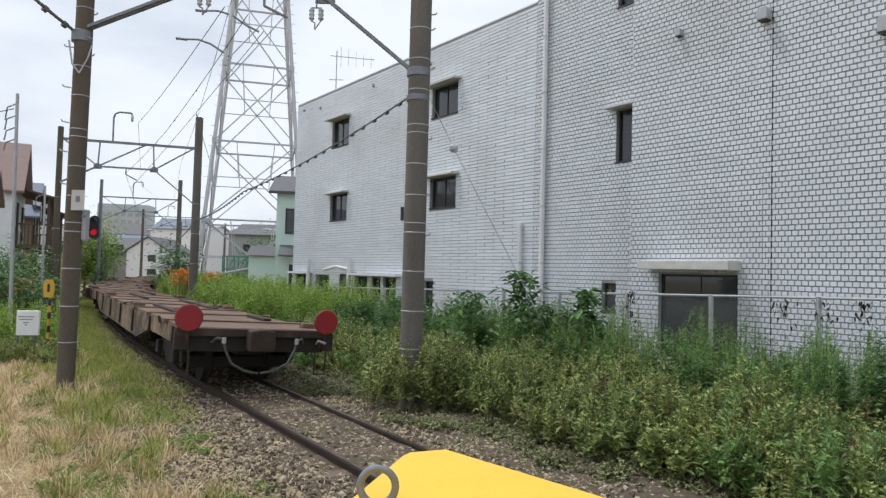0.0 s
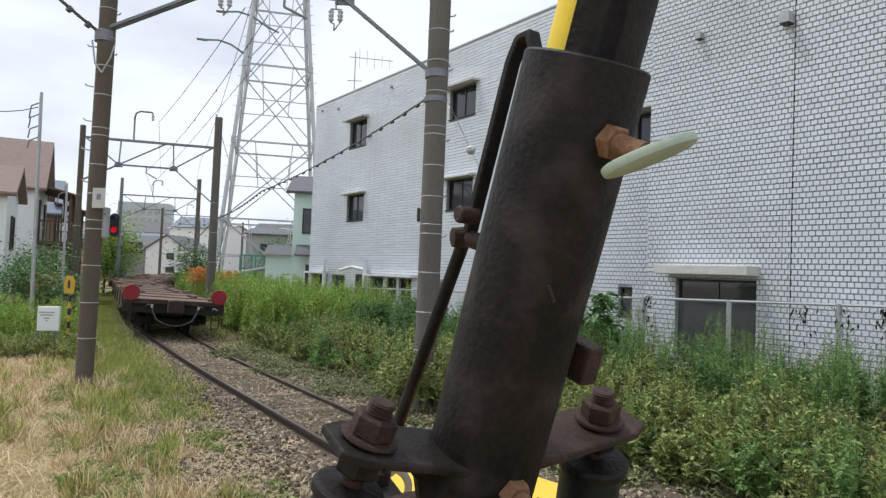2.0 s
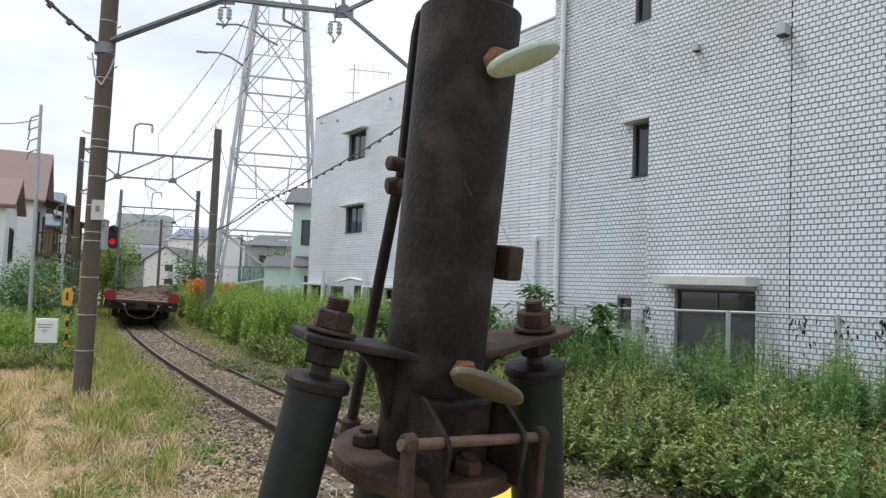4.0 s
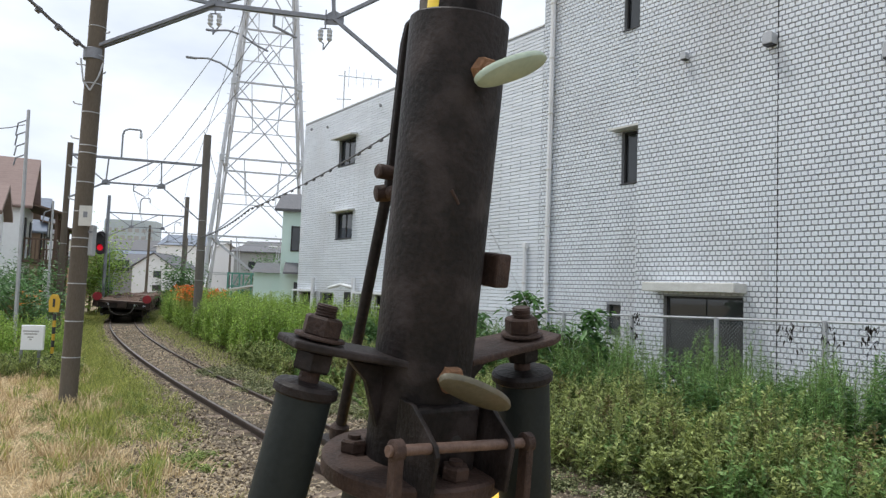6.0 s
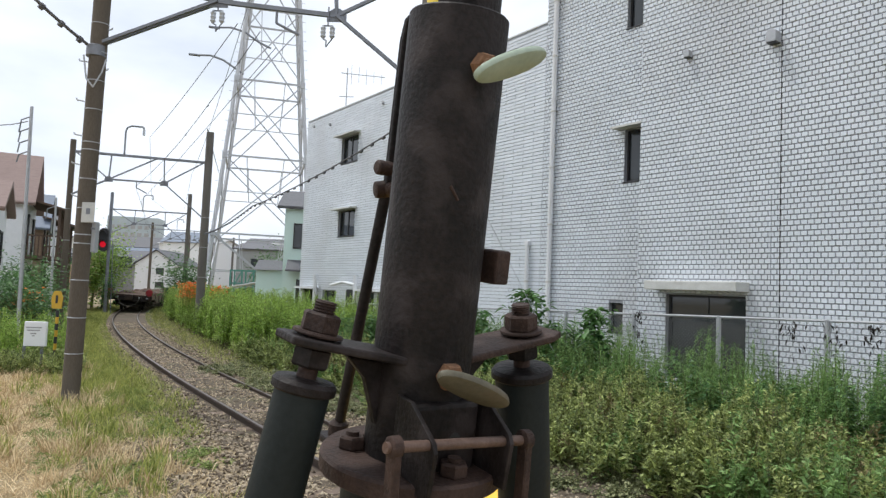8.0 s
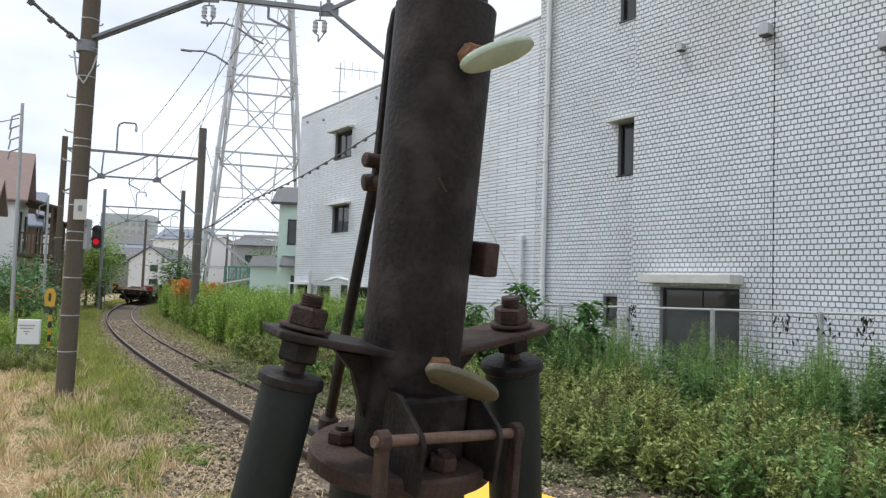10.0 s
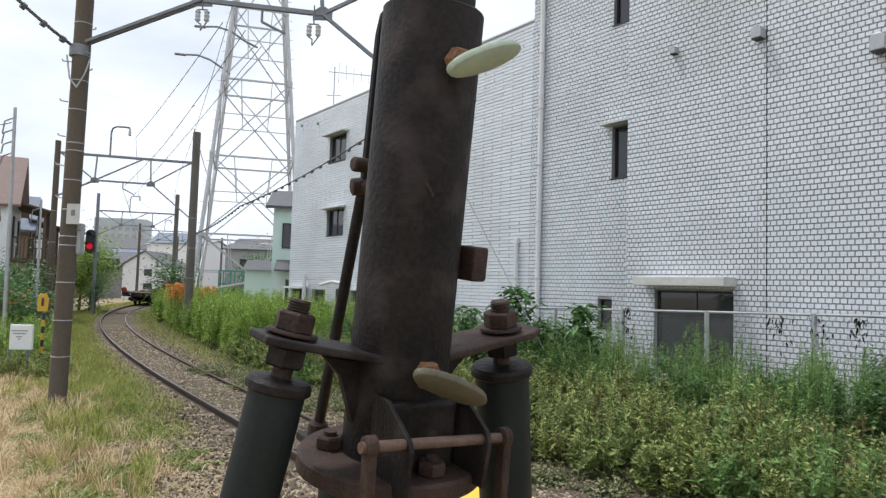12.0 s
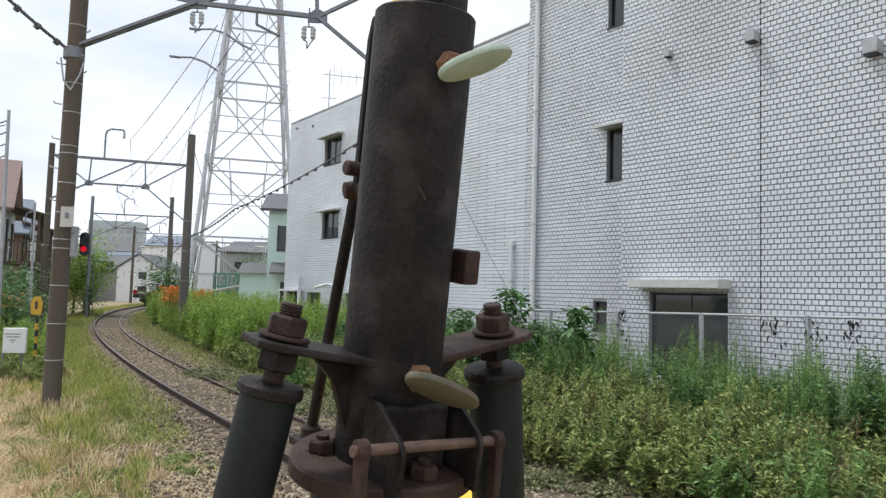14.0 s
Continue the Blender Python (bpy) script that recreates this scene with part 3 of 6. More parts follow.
def portal(a, b, z, drop, zl, zr, label, f1=0.30, f2=0.70, w=0.09, lift=0.0):
    """truss beam from mast to mast: top chord, hung bottom chord, struts down to the masts at zl and zr"""
    a, b = Vector((*a, z)), Vector((*b, z))
    d = b - a
    t = thing("portal_beam", label, "portal", Matrix.Translation(a), group="portals over the line")
    part("top_chord", bar(bmesh.new(), (0, 0, 0), d, w, w), M_STEEL, t)
    low = Vector((0, 0, -drop))
    p1, p2 = d * f1 + low + Vector((0, 0, lift)), d * f2 + low
    part("bottom_chord", bar(bmesh.new(), p1, p2, w * 0.7, w * 0.7), M_STEEL, t)
    side = Vector((d.y, -d.x, 0)).normalized() * 0.045
    for q0, q1 in ((Vector((0, 0, zl - z)), p1), (p2, d + Vector((0, 0, zr - z)))):
        for k in (-1, 1):
            part("strut", bar(bmesh.new(), q0 + side * k, q1 + side * k, w * 0.5, w * 0.5), M_STEEL, t)
    for q0, q1 in ((p1, d * (f2 - 0.06)), (p1, d * 0.02), (p2, d * 0.98), (d * (f1 + 0.01), p1), (d * (f2 - 0.01), p2)):
        part("brace", bar(bmesh.new(), q0, q1, w * 0.55, w * 0.55), M_STEEL, t)
    for q in (p1, p2):
        part("gusset", prism(bmesh.new(), [(-0.16, -0.10), (0.16, -0.10), (0.16, 0.04), (0.05, 0.12), (-0.05, 0.12), (-0.16, 0.04)], 0.03,
             Matrix.Translation(q) @ pose(0, 0.015, 0, 90, 0, 0)), M_STEEL, t)
    c = d * (f1 + 0.10)
    ux = d.normalized()
    arm = [c, c + Vector((0, 0, 0.95)), c + ux * 0.05 + Vector((0, 0, 1.12)), c + ux * 0.2 + Vector((0, 0, 1.2)), c + ux * 0.62 + Vector((0, 0, 1.2)), c + ux * 0.66 + Vector((0, 0, 1.12))]
    k = part("bracket", tube_path(bmesh.new(), arm, 0.035, 8), M_STEEL, t, "bent bracket for the feeder wire", True)
    part("insulator", lathe(bmesh.new(), [(0.02, 0), (0.05, -0.05), (0.05, -0.22), (0.02, -0.26)], 14, Matrix.Translation(arm[-1])), M_PORC, k, smooth=True)
    h = (p1 + p2) / 2
    g = part("hanger", tube_path(bmesh.new(), [h, h + Vector((0, 0, -0.25)), h + ux * 0.4 + Vector((0, 0, -0.45))], 0.022, 8), M_STEEL, t, smooth=True)
    return t


def twin_insulators(x, y, z):
    """two porcelain strain insulators in an iron frame under the near beam"""
    t = thing("hanging_insulator", "pair of grey porcelain insulators hung under the beam", "insulator", Matrix.Translation((x, y, z)), group="insulators under the beam")
    part("hook", tube_path(bmesh.new(), [(0, 0, 0.32), (0, 0, 0.0), (-0.09, 0, 0.0), (0.09, 0, 0.0)], 0.012), M_STEEL, t)
    for dx in (-0.075, 0.075):
        part("porcelain", lathe(bmesh.new(), [(0.015, 0.0), (0.03, -0.02), (0.048, -0.04), (0.036, -0.08), (0.048, -0.11), (0.036, -0.15), (0.048, -0.18), (0.03, -0.2), (0.015, -0.22)], 14, Matrix.Translation((dx, 0, 0))), M_PORC, t, smooth=True)
    part("link", tube_path(bmesh.new(), [(-0.075, 0, -0.22), (-0.02, 0, -0.25), (-0.02, 0, -0.36), (0.075, 0, -0.22)], 0.011), M_STEEL, t)


BEAM = "dark steel truss beam spanning the line"
portal((-6.2, 11.46), (-0.48, 10.95), 7.25, 0.70, 6.05, 5.24, BEAM, 0.364, 0.724, 0.10, 0.25)
twin_insulators(-4.13, 11.30, 6.65)
twin_insulators(-2.19, 11.05, 6.36)
portal((-14.75, 25.9), (-10.05, 27.36), 6.85, 0.98, 5.15, 4.55, BEAM, 0.27, 0.68)
portal((-25.3, 50.0), (-20.0, 51.3), 7.1, 1.0, 5.3, 4.8, BEAM)
portal((-33.2, 75.0), (-27.0, 76.5), 7.6, 1.0, 5.6, 5.2, BEAM)
for x, y, z, r in ((-14.75, 25.9, 7.3, 0.12), (-10.0, 27.36, 8.1, 0.175), (-25.3, 50, 7.6, 0.13), (-20.0, 51.3, 8.6, 0.175), (-33.2, 75.0, 8.3, 0.15), (-27.0, 76.5, 8.8, 0.17), (-31.5, 98, 8.5, 0.17), (-37.5, 97, 8.5, 0.15)):
    pole("concrete_mast", x, y, z, r, r * 0.85, mat=M_CONC2 if r > 0.16 else None, label="brown concrete portal mast beside the line", bands=(2.2, 3.4, 4.6) if y < 30 else ())


# ---- lattice pylon ----
def cable(pts, r, n=6):
    """one continuous round strand"""
    bm = bmesh.new()
    rings = []
    for i, p in enumerate(pts):
        p = Vector(p)
        d = (Vector(pts[min(i + 1, len(pts) - 1)]) - Vector(pts[max(i - 1, 0)])).normalized()
        a = d.orthogonal().normalized()
        a = (Vector((0, 0, 1)) - d * d.z).normalized() if abs(d.z) < 0.95 else a
        b = d.cross(a)
        rings.append([bm.verts.new(p + a * (r * math.cos(2 * math.pi * k / n)) + b * (r * math.sin(2 * math.pi * k / n))) for k in range(n)])
    for p, q in zip(rings[:-1], rings[1:]):
        for k in range(n):
            bm.faces.new((p[k], p[(k + 1) % n], q[(k + 1) % n], q[k]))
    bm.faces.new(rings[0][::-1])
    bm.faces.new(rings[-1])
    return bm


def pylon(cx, cy, yaw):
    t = thing("pylon", "tall pale grey lattice steel transmission pylon", "pylon", pose(cx, cy, 0, 0, 0, yaw))
    half = lambda z: 3.8 - 0.083 * z
    levels = [GZ, 5.5, 11.2, 17.0, 22.6, 28.0, 33.0]
    cs = ((-1, -1), (1, -1), (1, 1), (-1, 1))
    P = lambda c, z: Vector((c[0] * half(z), c[1] * half(z), z))
    for c in cs:
        lg = part("leg", bar(bmesh.new(), P(c, GZ), P(c, 33), 0.20, 0.20), M_TOWER, t)
        for z in levels[1:]:
            part("gusset", box(bmesh.new(), (0.34, 0.34, 0.45), P(c, z), bevel=0.03), M_TOWER, lg)
    for z0, z1 in zip(levels[:-1], levels[1:]):
        zm = (z0 * half(z1) + z1 * half(z0)) / (half(z0) + half(z1))
        for k in range(4):
            a, b = cs[k], cs[(k + 1) % 4]
            part("cross_brace", bar(bmesh.new(), P(a, z0), P(b, z1), 0.085, 0.085), M_TOWER2, t)
            part("cross_brace", bar(bmesh.new(), P(b, z0), P(a, z1), 0.075, 0.075), M_TOWER2, t)
            part("girt", bar(bmesh.new(), P(a, z1), P(b, z1), 0.12, 0.12), M_TOWER2, t)
            part("mid_strut", bar(bmesh.new(), P(a, zm), P(b, zm), 0.06, 0.06), M_TOWER2, t)
            for f in (0.27, 0.73):
                q = P(a, z1).lerp(P(b, z1), f)
                q2 = P(a, zm).lerp(P(b, zm), 0.5 + (f - 0.5) * 0.8)
                part("hanger", bar(bmesh.new(), q, q2, 0.045, 0.045), M_TOWER2, t)
    # step bolts up two legs
    for c in (cs[0], cs[1]):
        for k in range(34):
            z = 4.0 + 0.75 * k
            p = P(c, z)
            part("step_bolt", bar(bmesh.new(), p, p + Vector((c[0] * 0.38, -0.05, 0)), 0.025, 0.025), M_TOWER, t)
    # curved arms of the lamps on its near side
    for pts in ([(-4.24, -1.40, 20.92), (-3.04, -1.74, 20.96), (-2.02, -2.03, 20.65), (-0.99, -2.32, 19.92), (-0.09, -2.57, 19.48)],
                [(-5.54, -1.04, 18.79), (-4.34, -1.38, 18.78), (-3.44, -1.63, 18.47), (-2.49, -1.90, 17.83), (-1.96, -2.05, 17.46)]):
        a = part("lamp_arm", cable(pts, 0.075, 8), M_STEEL, t, "curved dark lamp arm", True)
        part("lamp_head", box(bmesh.new(), (0.8, 0.24, 0.14), pts[0], bevel=0.04), M_STEEL, a)
    return t


pylon(-14.6, 52.0, 15.7)


# ---- freight wagons ----
def wagon(rear):
    """flat container wagon: local y ahead, origin on the rail head at its rear end"""
    L = 19.6
    w = thing("freight_wagon", "rusty brown flat container wagon" + (" with two red end discs" if rear else " in the same train"), "wagon", group="train of flat wagons")
    for x in (-1.14, 1.14):
        bm = bmesh.new()
        prism(bm, [(0.0, 0.72), (3.6, 0.72), (5.2, 0.42), (14.4, 0.42), (16.0, 0.72), (L, 0.72), (L, 1.0), (0.0, 1.0)], 0.09,
              Matrix(((0, 0, 1, x - 0.045), (1, 0, 0, 0), (0, 1, 0, 0), (0, 0, 0, 1))))
        part("side_sill", bm, M_SILL, w, "deep side sill in patchy tan and rust")
    for k in range(9):
        y0, y1 = 0.05 + k * (L - 0.1) / 9, 0.05 + (k + 1) * (L - 0.1) / 9 - 0.02
        part("deck_plate", box(bmesh.new(), (2.36, y1 - y0, 0.05), (0, (y0 + y1) / 2, 1.02), bevel=0.006), M_DECK, w, "worn deck plate")
    for k in range(9):
        part("cross_member", box(bmesh.new(), (2.5, 0.16, 0.07), (0, 1.5 + k * (L - 3.0) / 8, 1.04), bevel=0.01), M_DECK, w)
    for k, (x, y, l) in enumerate(((-0.62, 5.2, 3.0), (0.62, 8.0, 4.4), (-0.3, 12.4, 3.6), (0.5, 16.2, 3.0), (0.75, 2.6, 1.3))):
        part("hinged_stop", box(bmesh.new(), (0.14, l, 0.06), (x, y, 1.075), bevel=0.01), M_RUST, w)
    # unseen filler beams, added to keep light out from under the wagon
    for y in (1.1, 4.2, 5.6, L - 4.2, L - 1.1):
        part("underframe_filler", box(bmesh.new(), (1.7, 0.14, 0.2), (0, y, 0.38), bevel=0.02), M_UNDER, w)
    for k in range(8):
        for x in (-1.2, 1.2):
            y = 0.8 + k * (L - 1.6) / 7
            part("side_rib", box(bmesh.new(), (0.05, 0.09, 0.27 if not 4.4 < y < 15.2 else 0.5), (x, y, 0.86 if not 4.4 < y < 15.2 else 0.74), bevel=0.006), M_RUST, w)
    for y in (0.5, 6.3, 6.9, 12.7, 13.3, L - 0.5):
        for x in (-1.05, 1.05):
            part("container_pin", box(bmesh.new(), (0.26, 0.22, 0.10), (x, y, 1.085), bevel=0.02), M_DECK, w)
    for x in (-1.27, 1.27):
        part("rope_hook", tube_path(bmesh.new(), [(x, 1.6, 0.98), (x * 1.02, 1.6, 1.10), (x * 1.02, 1.75, 1.10), (x, 1.75, 0.98)], 0.014), M_RUST, w)
    part("centre_sill", box(bmesh.new(), (0.5, L - 0.6, 0.4), (0, L / 2, 0.78)), M_UNDER, w)
    for y, sg in ((0.0, -1), (L, 1)):
        part("end_beam", box(bmesh.new(), (2.6, 0.16, 0.13), (0, y, 0.975), bevel=0.015), M_RUST, w, "rusty end beam")
        part("headstock", box(bmesh.new(), (2.3, 0.10, 0.26), (0, y - sg * 0.06, 0.79), bevel=0.01), M_UNDER, w, "near-black recessed headstock")
        for x in (-1.22, 1.22):
            part("corner_plate", box(bmesh.new(), (0.2, 0.12, 0.30), (x, y, 0.84), bevel=0.012), M_RUST, w)
        part("coupler", prism(bmesh.new(), [(-0.2, -0.17), (0.2, -0.17), (0.23, -0.05), (0.2, 0.17), (0.05, 0.2), (-0.2, 0.17)], 0.34,
             Matrix.Translation((0, y + (0.0 if sg < 0 else 0.1), 0.86)) @ pose(0, 0, 0, 90 if sg < 0 else -90, 0, 0), bevel=0.03), M_RUST, w, "knuckle coupler")
    for y0 in (2.3, L - 2.3):
        b = part("bogie", box(bmesh.new(), (1.5, 0.35, 0.28), (0, y0, 0.5)), M_UNDER, w, "near-black two-axle bogie")
        for x in (-0.92, 0.92):
            part("side_frame", prism(bmesh.new(), [(-1.2, 0.34), (-0.5, 0.34), (-0.3, 0.2), (0.3, 0.2), (0.5, 0.34), (1.2, 0.34), (1.2, 0.52), (0.4, 0.7), (-0.4, 0.7), (-1.2, 0.52)], 0.1,
                 Matrix(((0, 0, 1, x - 0.05), (1, 0, 0, y0), (0, 1, 0, 0), (0, 0, 0, 1))), bevel=0.02), M_UNDER, b)
            for yy in (-0.85, 0.85):
                part("axle_box", box(bmesh.new(), (0.16, 0.26, 0.26), (x + math.copysign(0.07, x), y0 + yy, 0.43), bevel=0.03), M_UNDER, b)
        for yy in (-0.85, 0.85):
            for x in (-0.56, 0.56):
                part("wheel", lathe(bmesh.new(), [(0.40, -0.03), (0.46, -0.02), (0.46, 0.0), (0.43, 0.01), (0.43, 0.1), (0.30, 0.08), (0.12, 0.11)], 24,
                     Matrix.Translation((x - math.copysign(0.07, x), y0 + yy, 0.43)) @ pose(0, 0, 0, 0, math.copysign(90, x), 0)), M_UNDER, b, smooth=True)
            part("axle", rod(bmesh.new(), (-0.6, y0 + yy, 0.43), (0.6, y0 + yy, 0.43), 0.08), M_UNDER, b)
    part("brake_tank", lathe(bmesh.new(), [(0.1, -0.6), (0.2, -0.55), (0.2, 0.55), (0.1, 0.6)], 16, Matrix.Translation((0.5, L / 2, 0.5)) @ pose(0, 0, 0, 90, 0, 0)), M_UNDER, w, smooth=True)
    if rear:
        for x in (-1.14, 1.14):
            d = part("marker_disc", lathe(bmesh.new(), [(0.20, -0.012), (0.21, 0), (0.20, 0.012)], 32, Matrix.Translation((x, -0.14, 1.20)) @ pose(0, 0, 0, 90, 0, 0)), M_RED, w, "round red tail marker disc")
            part("disc_rim", lathe(bmesh.new(), [(0.208, -0.008), (0.217, 0), (0.208, 0.008)], 32, Matrix.Translation((x, -0.133, 1.20)) @ pose(0, 0, 0, 90, 0, 0)), M_DECK, d, "pale worn rim")
            part("disc_stem", bar(bmesh.new(), (x, -0.1, 0.75), (x, -0.1, 1.05), 0.05, 0.03), M_RUST, d)
        for x, s in ((-0.62, 1), (0.62, -1)):
            pts = [Vector((x - s * 0.14, -0.1, 0.82)), Vector((x - s * 0.08, -0.2, 0.90)), Vector((x + s * 0.02, -0.24, 0.88)), Vector((x + s * 0.05, -0.25, 0.72)), Vector((x + s * 0.16, -0.25, 0.50)), Vector((x + s * 0.38, -0.24, 0.38)), Vector((x + s * 0.60, -0.22, 0.34))]
            h = part("brake_hose", tube_path(bmesh.new(), pts, 0.021, 10), M_HOSE, w, "hanging rubber brake hose", True)
            part("fitting", rod(bmesh.new(), pts[2] + Vector((0, 0, 0.03)), pts[2] + Vector((0, 0, -0.06)), 0.035), M_GALV, h)
        part("handrail", tube_path(bmesh.new(), [(-1.1, -0.1, 0.7), (-1.1, -0.14, 0.25)], 0.014), M_RUST, w)
        part("cock_handle", tube_path(bmesh.new(), [(1.0, -0.1, 0.82), (1.0, -0.2, 0.88), (1.12, -0.22, 0.84)], 0.02), M_GALV, w)
        part("step", tube_path(bmesh.new(), [(1.2, -0.05, 0.7), (1.2, -0.08, 0.3), (1.0, -0.08, 0.3), (1.0, -0.05, 0.7)], 0.015), M_RUST, w)
    return w


WAGONS = [wagon(True), wagon(False), wagon(False)]


# ---- level-crossing gate ----
def gate_housing():
    g = thing("gate_machine", "yellow painted level-crossing gate housing on a concrete plinth", "gate machine")
    top, out = 1.50, [(0.03, 2.2), (-0.11, 2.14), (-0.30, 1.38), (0.02, 1.16), (0.75, 1.42)]
    part("housing", prism(bmesh.new(), [(x, y) for x, y in out], 1.05, Matrix.Translation((0, 0, top - 1.05)), bevel=0.03), M_YELLOW, g, "bright yellow sheet-metal cover")
    part("plinth", box(bmesh.new(), (1.3, 1.3, 0.65), (0.2, 1.7, 0.13)), M_LINTEL, g, "concrete plinth")
    c = Vector((-0.145, 1.68, top))
    bm = bmesh.new()
    n, m = 28, 10
    ring = [[bm.verts.new(c + Vector(((0.043 + 0.0095 * math.cos(q)) * math.cos(p), 0.0095 * math.sin(q), 0.030 + (0.043 + 0.0095 * math.cos(q)) * math.sin(p))))
             for q in [2 * math.pi * j / m for j in range(m)]] for p in [2 * math.pi * i / n for i in range(n)]]
    for i in range(n):
        for j in range(m):
            bm.faces.new((ring[i][j], ring[(i + 1) % n][j], ring[(i + 1) % n][(j + 1) % m], ring[i][(j + 1) % m]))
    part("lifting_eye", bm, M_STEEL, g, "steel lifting eye", True)


gate_housing()

# the arm when raised: the foot of its tube, the tube's line and the line of its ears
FOOT, TOP, EARS = Vector((-0.0389, 1.0075, 1.8021)), Vector((0.0064, 0.9454, 2.4451)), Vector((0.807, 0.5905, 0.0))


def arm_frame():
    z = (TOP - FOOT).normalized()
    x = (EARS - z * EARS.dot(z)).normalized()
    y = z.cross(x)
    return Matrix(((x.x, y.x, z.x, FOOT.x), (x.y, y.y, z.y, FOOT.y), (x.z, y.z, z.z, FOOT.z), (0, 0, 0, 1)))


ARM_M = arm_frame()


def hexnut(bm, at, af, h, m=None):
    return lathe(bm, [(af * 0.52, 0), (af * 0.577, 0.003), (af * 0.577, h - 0.003), (af * 0.5, h)], 6, (m or Matrix()) @ Matrix.Translation(at))


def sweep(bm, pts, w, t, side):
    """flat bar of width w and thickness t along a bent line; side is across its width"""
    side = Vector(side).normalized()
    rings = []
    for i, p in enumerate(pts):
        p = Vector(p)
        d = (Vector(pts[min(i + 1, len(pts) - 1)]) - Vector(pts[max(i - 1, 0)])).normalized()
        n = d.cross(side).normalized()
        rings.append([bm.verts.new(p + side * (a * w / 2) + n * (b * t / 2)) for a, b in ((-1, -1), (1, -1), (1, 1), (-1, 1))])
    for p, q in zip(rings[:-1], rings[1:]):
        for k in range(4):
            bm.faces.new((p[k], p[(k + 1) % 4], q[(k + 1) % 4], q[k]))
    bm.faces.new(rings[0][::-1])
    bm.faces.new(rings[-1])
    bmesh.ops.recalc_face_normals(bm, faces=bm.faces)
    bmesh.ops.bevel(bm, geom=list(bm.edges), offset=min(w, t) * 0.16, segments=1, affect="EDGES")
    return bm


YZ = lambda x: Matrix(((0, 0, 1, x), (1, 0, 0, 0), (0, 1, 0, 0), (0, 0, 0, 1)))


def gate_arm():
    """local z up the tube, x along its ears, y away from the road user"""
    g = thing("crossing_gate_arm", "dark iron gate-arm holder with a black and yellow pole", "gate arm", ARM_M)
    r, h = 0.0715, 0.641
    bm = bmesh.new()
    n = 56
    rings = [(r, -0.01), (r, h * 0.25), (r, h * 0.5), (r, h * 0.75), (r, h - 0.0025), (r - 0.002, h), (r - 0.007, h), (r - 0.009, h - 0.003), (r - 0.009, h - 0.25)]
    vs = [[bm.verts.new((a * math.cos(2 * math.pi * k / n), a * math.sin(2 * math.pi * k / n), z)) for k in range(n)] for a, z in rings]
    for p, q in zip(vs[:-1], vs[1:]):
        for k in range(n):
            bm.faces.new((p[k], p[(k + 1) % n], q[(k + 1) % n], q[k]))
    part("holder_tube", bm, M_IRON, g, "worn dark iron tube", True)
    part("tube_floor", lathe(bmesh.new(), [(r - 0.009, h - 0.26), (r - 0.009, h - 0.25)], 32), M_IRON, g)
    part("weld_scar", rod(bmesh.new(), (-0.030, -0.0655, 0.398), (-0.018, -0.0690, 0.380), 0.0022, n=8), M_IRONRUST, g, "short rusty scar on the tube")
    # the pole in it, pushed to one side by its wedge
    OFFC = Matrix.Translation((-0.010, 0, 0))
    part("pole_band", lathe(bmesh.new(), [(0.0405, h - 0.24), (0.0405, h + 0.075)], 40, OFFC), M_YEL2, g, "yellow band at the foot of the pole", True)
    part("pole", lathe(bmesh.new(), [(0.0415, h + 0.075), (0.0415, h + 0.62)], 40, OFFC), M_BLK2, g, "black banded pole", True)
    z = h + 0.62
    for k in range(9):
        part("pole_band", lathe(bmesh.new(), [(0.0405 - 0.0015 * k, z), (0.0400 - 0.0015 * k, z + 0.5)], 28, OFFC), M_YEL2 if k % 2 == 0 else M_BLK2, g, smooth=True)
        z += 0.5
    # brown half sleeve that wedges the pole
    bm = bmesh.new()
    m = 28
    ra, rb = 0.0520, 0.0575
    loop = [(math.cos(radians(-158 + 205 * k / m)), math.sin(radians(-158 + 205 * k / m))) for k in range(m + 1)]
    for i, ((c0, s0), (c1, s1)) in enumerate(zip(loop[:-1], loop[1:])):
        za, zb = h - 0.2, h + 0.086
        q = [bm.verts.new(p) for p in ((ra * c0, ra * s0, za), (rb * c0, rb * s0, za), (rb * c1, rb * s1, za), (ra * c1, ra * s1, za),
                                        (ra * c0, ra * s0, zb), (rb * c0, rb * s0, zb), (rb * c1, rb * s1, zb), (ra * c1, ra * s1, zb))]
        for f in ((1, 2, 6, 5), (4, 5, 6, 7), (0, 4, 7, 3), (0, 1, 5, 4), (2, 3, 7, 6)):
            bm.faces.new([q[k] for k in f])
    bmesh.ops.remove_doubles(bm, verts=bm.verts, dist=0.0005)
    part("wedge_sleeve", bm, M_IRON, g, "rust-brown half sleeve round the pole", True)
    # flange at the foot
    fl = part("flange", lathe(bmesh.new(), [(0.127, -0.016), (0.133, -0.012), (0.133, 0.008), (0.129, 0.012), (0.06, 0.013)], 64), M_IRONRUST, g, "round bolted flange", True)
    part("lower_drum", lathe(bmesh.new(), [(0.08, -0.34), (0.098, -0.32), (0.098, -0.017)], 44), M_DAMP, g, smooth=True)
    for x, y in ((-0.079, 0.040), (0.002, -0.098), (0.05, 0.1), (0.108, 0.01)):
        b = part("flange_bolt", hexnut(bmesh.new(), (x, y, 0.012), 0.035, 0.019), M_IRONRUST, fl)
        part("bolt_end", rod(bmesh.new(), (x, y, 0.029), (x, y, 0.037), 0.0095, n=14), M_IRONRUST, b)
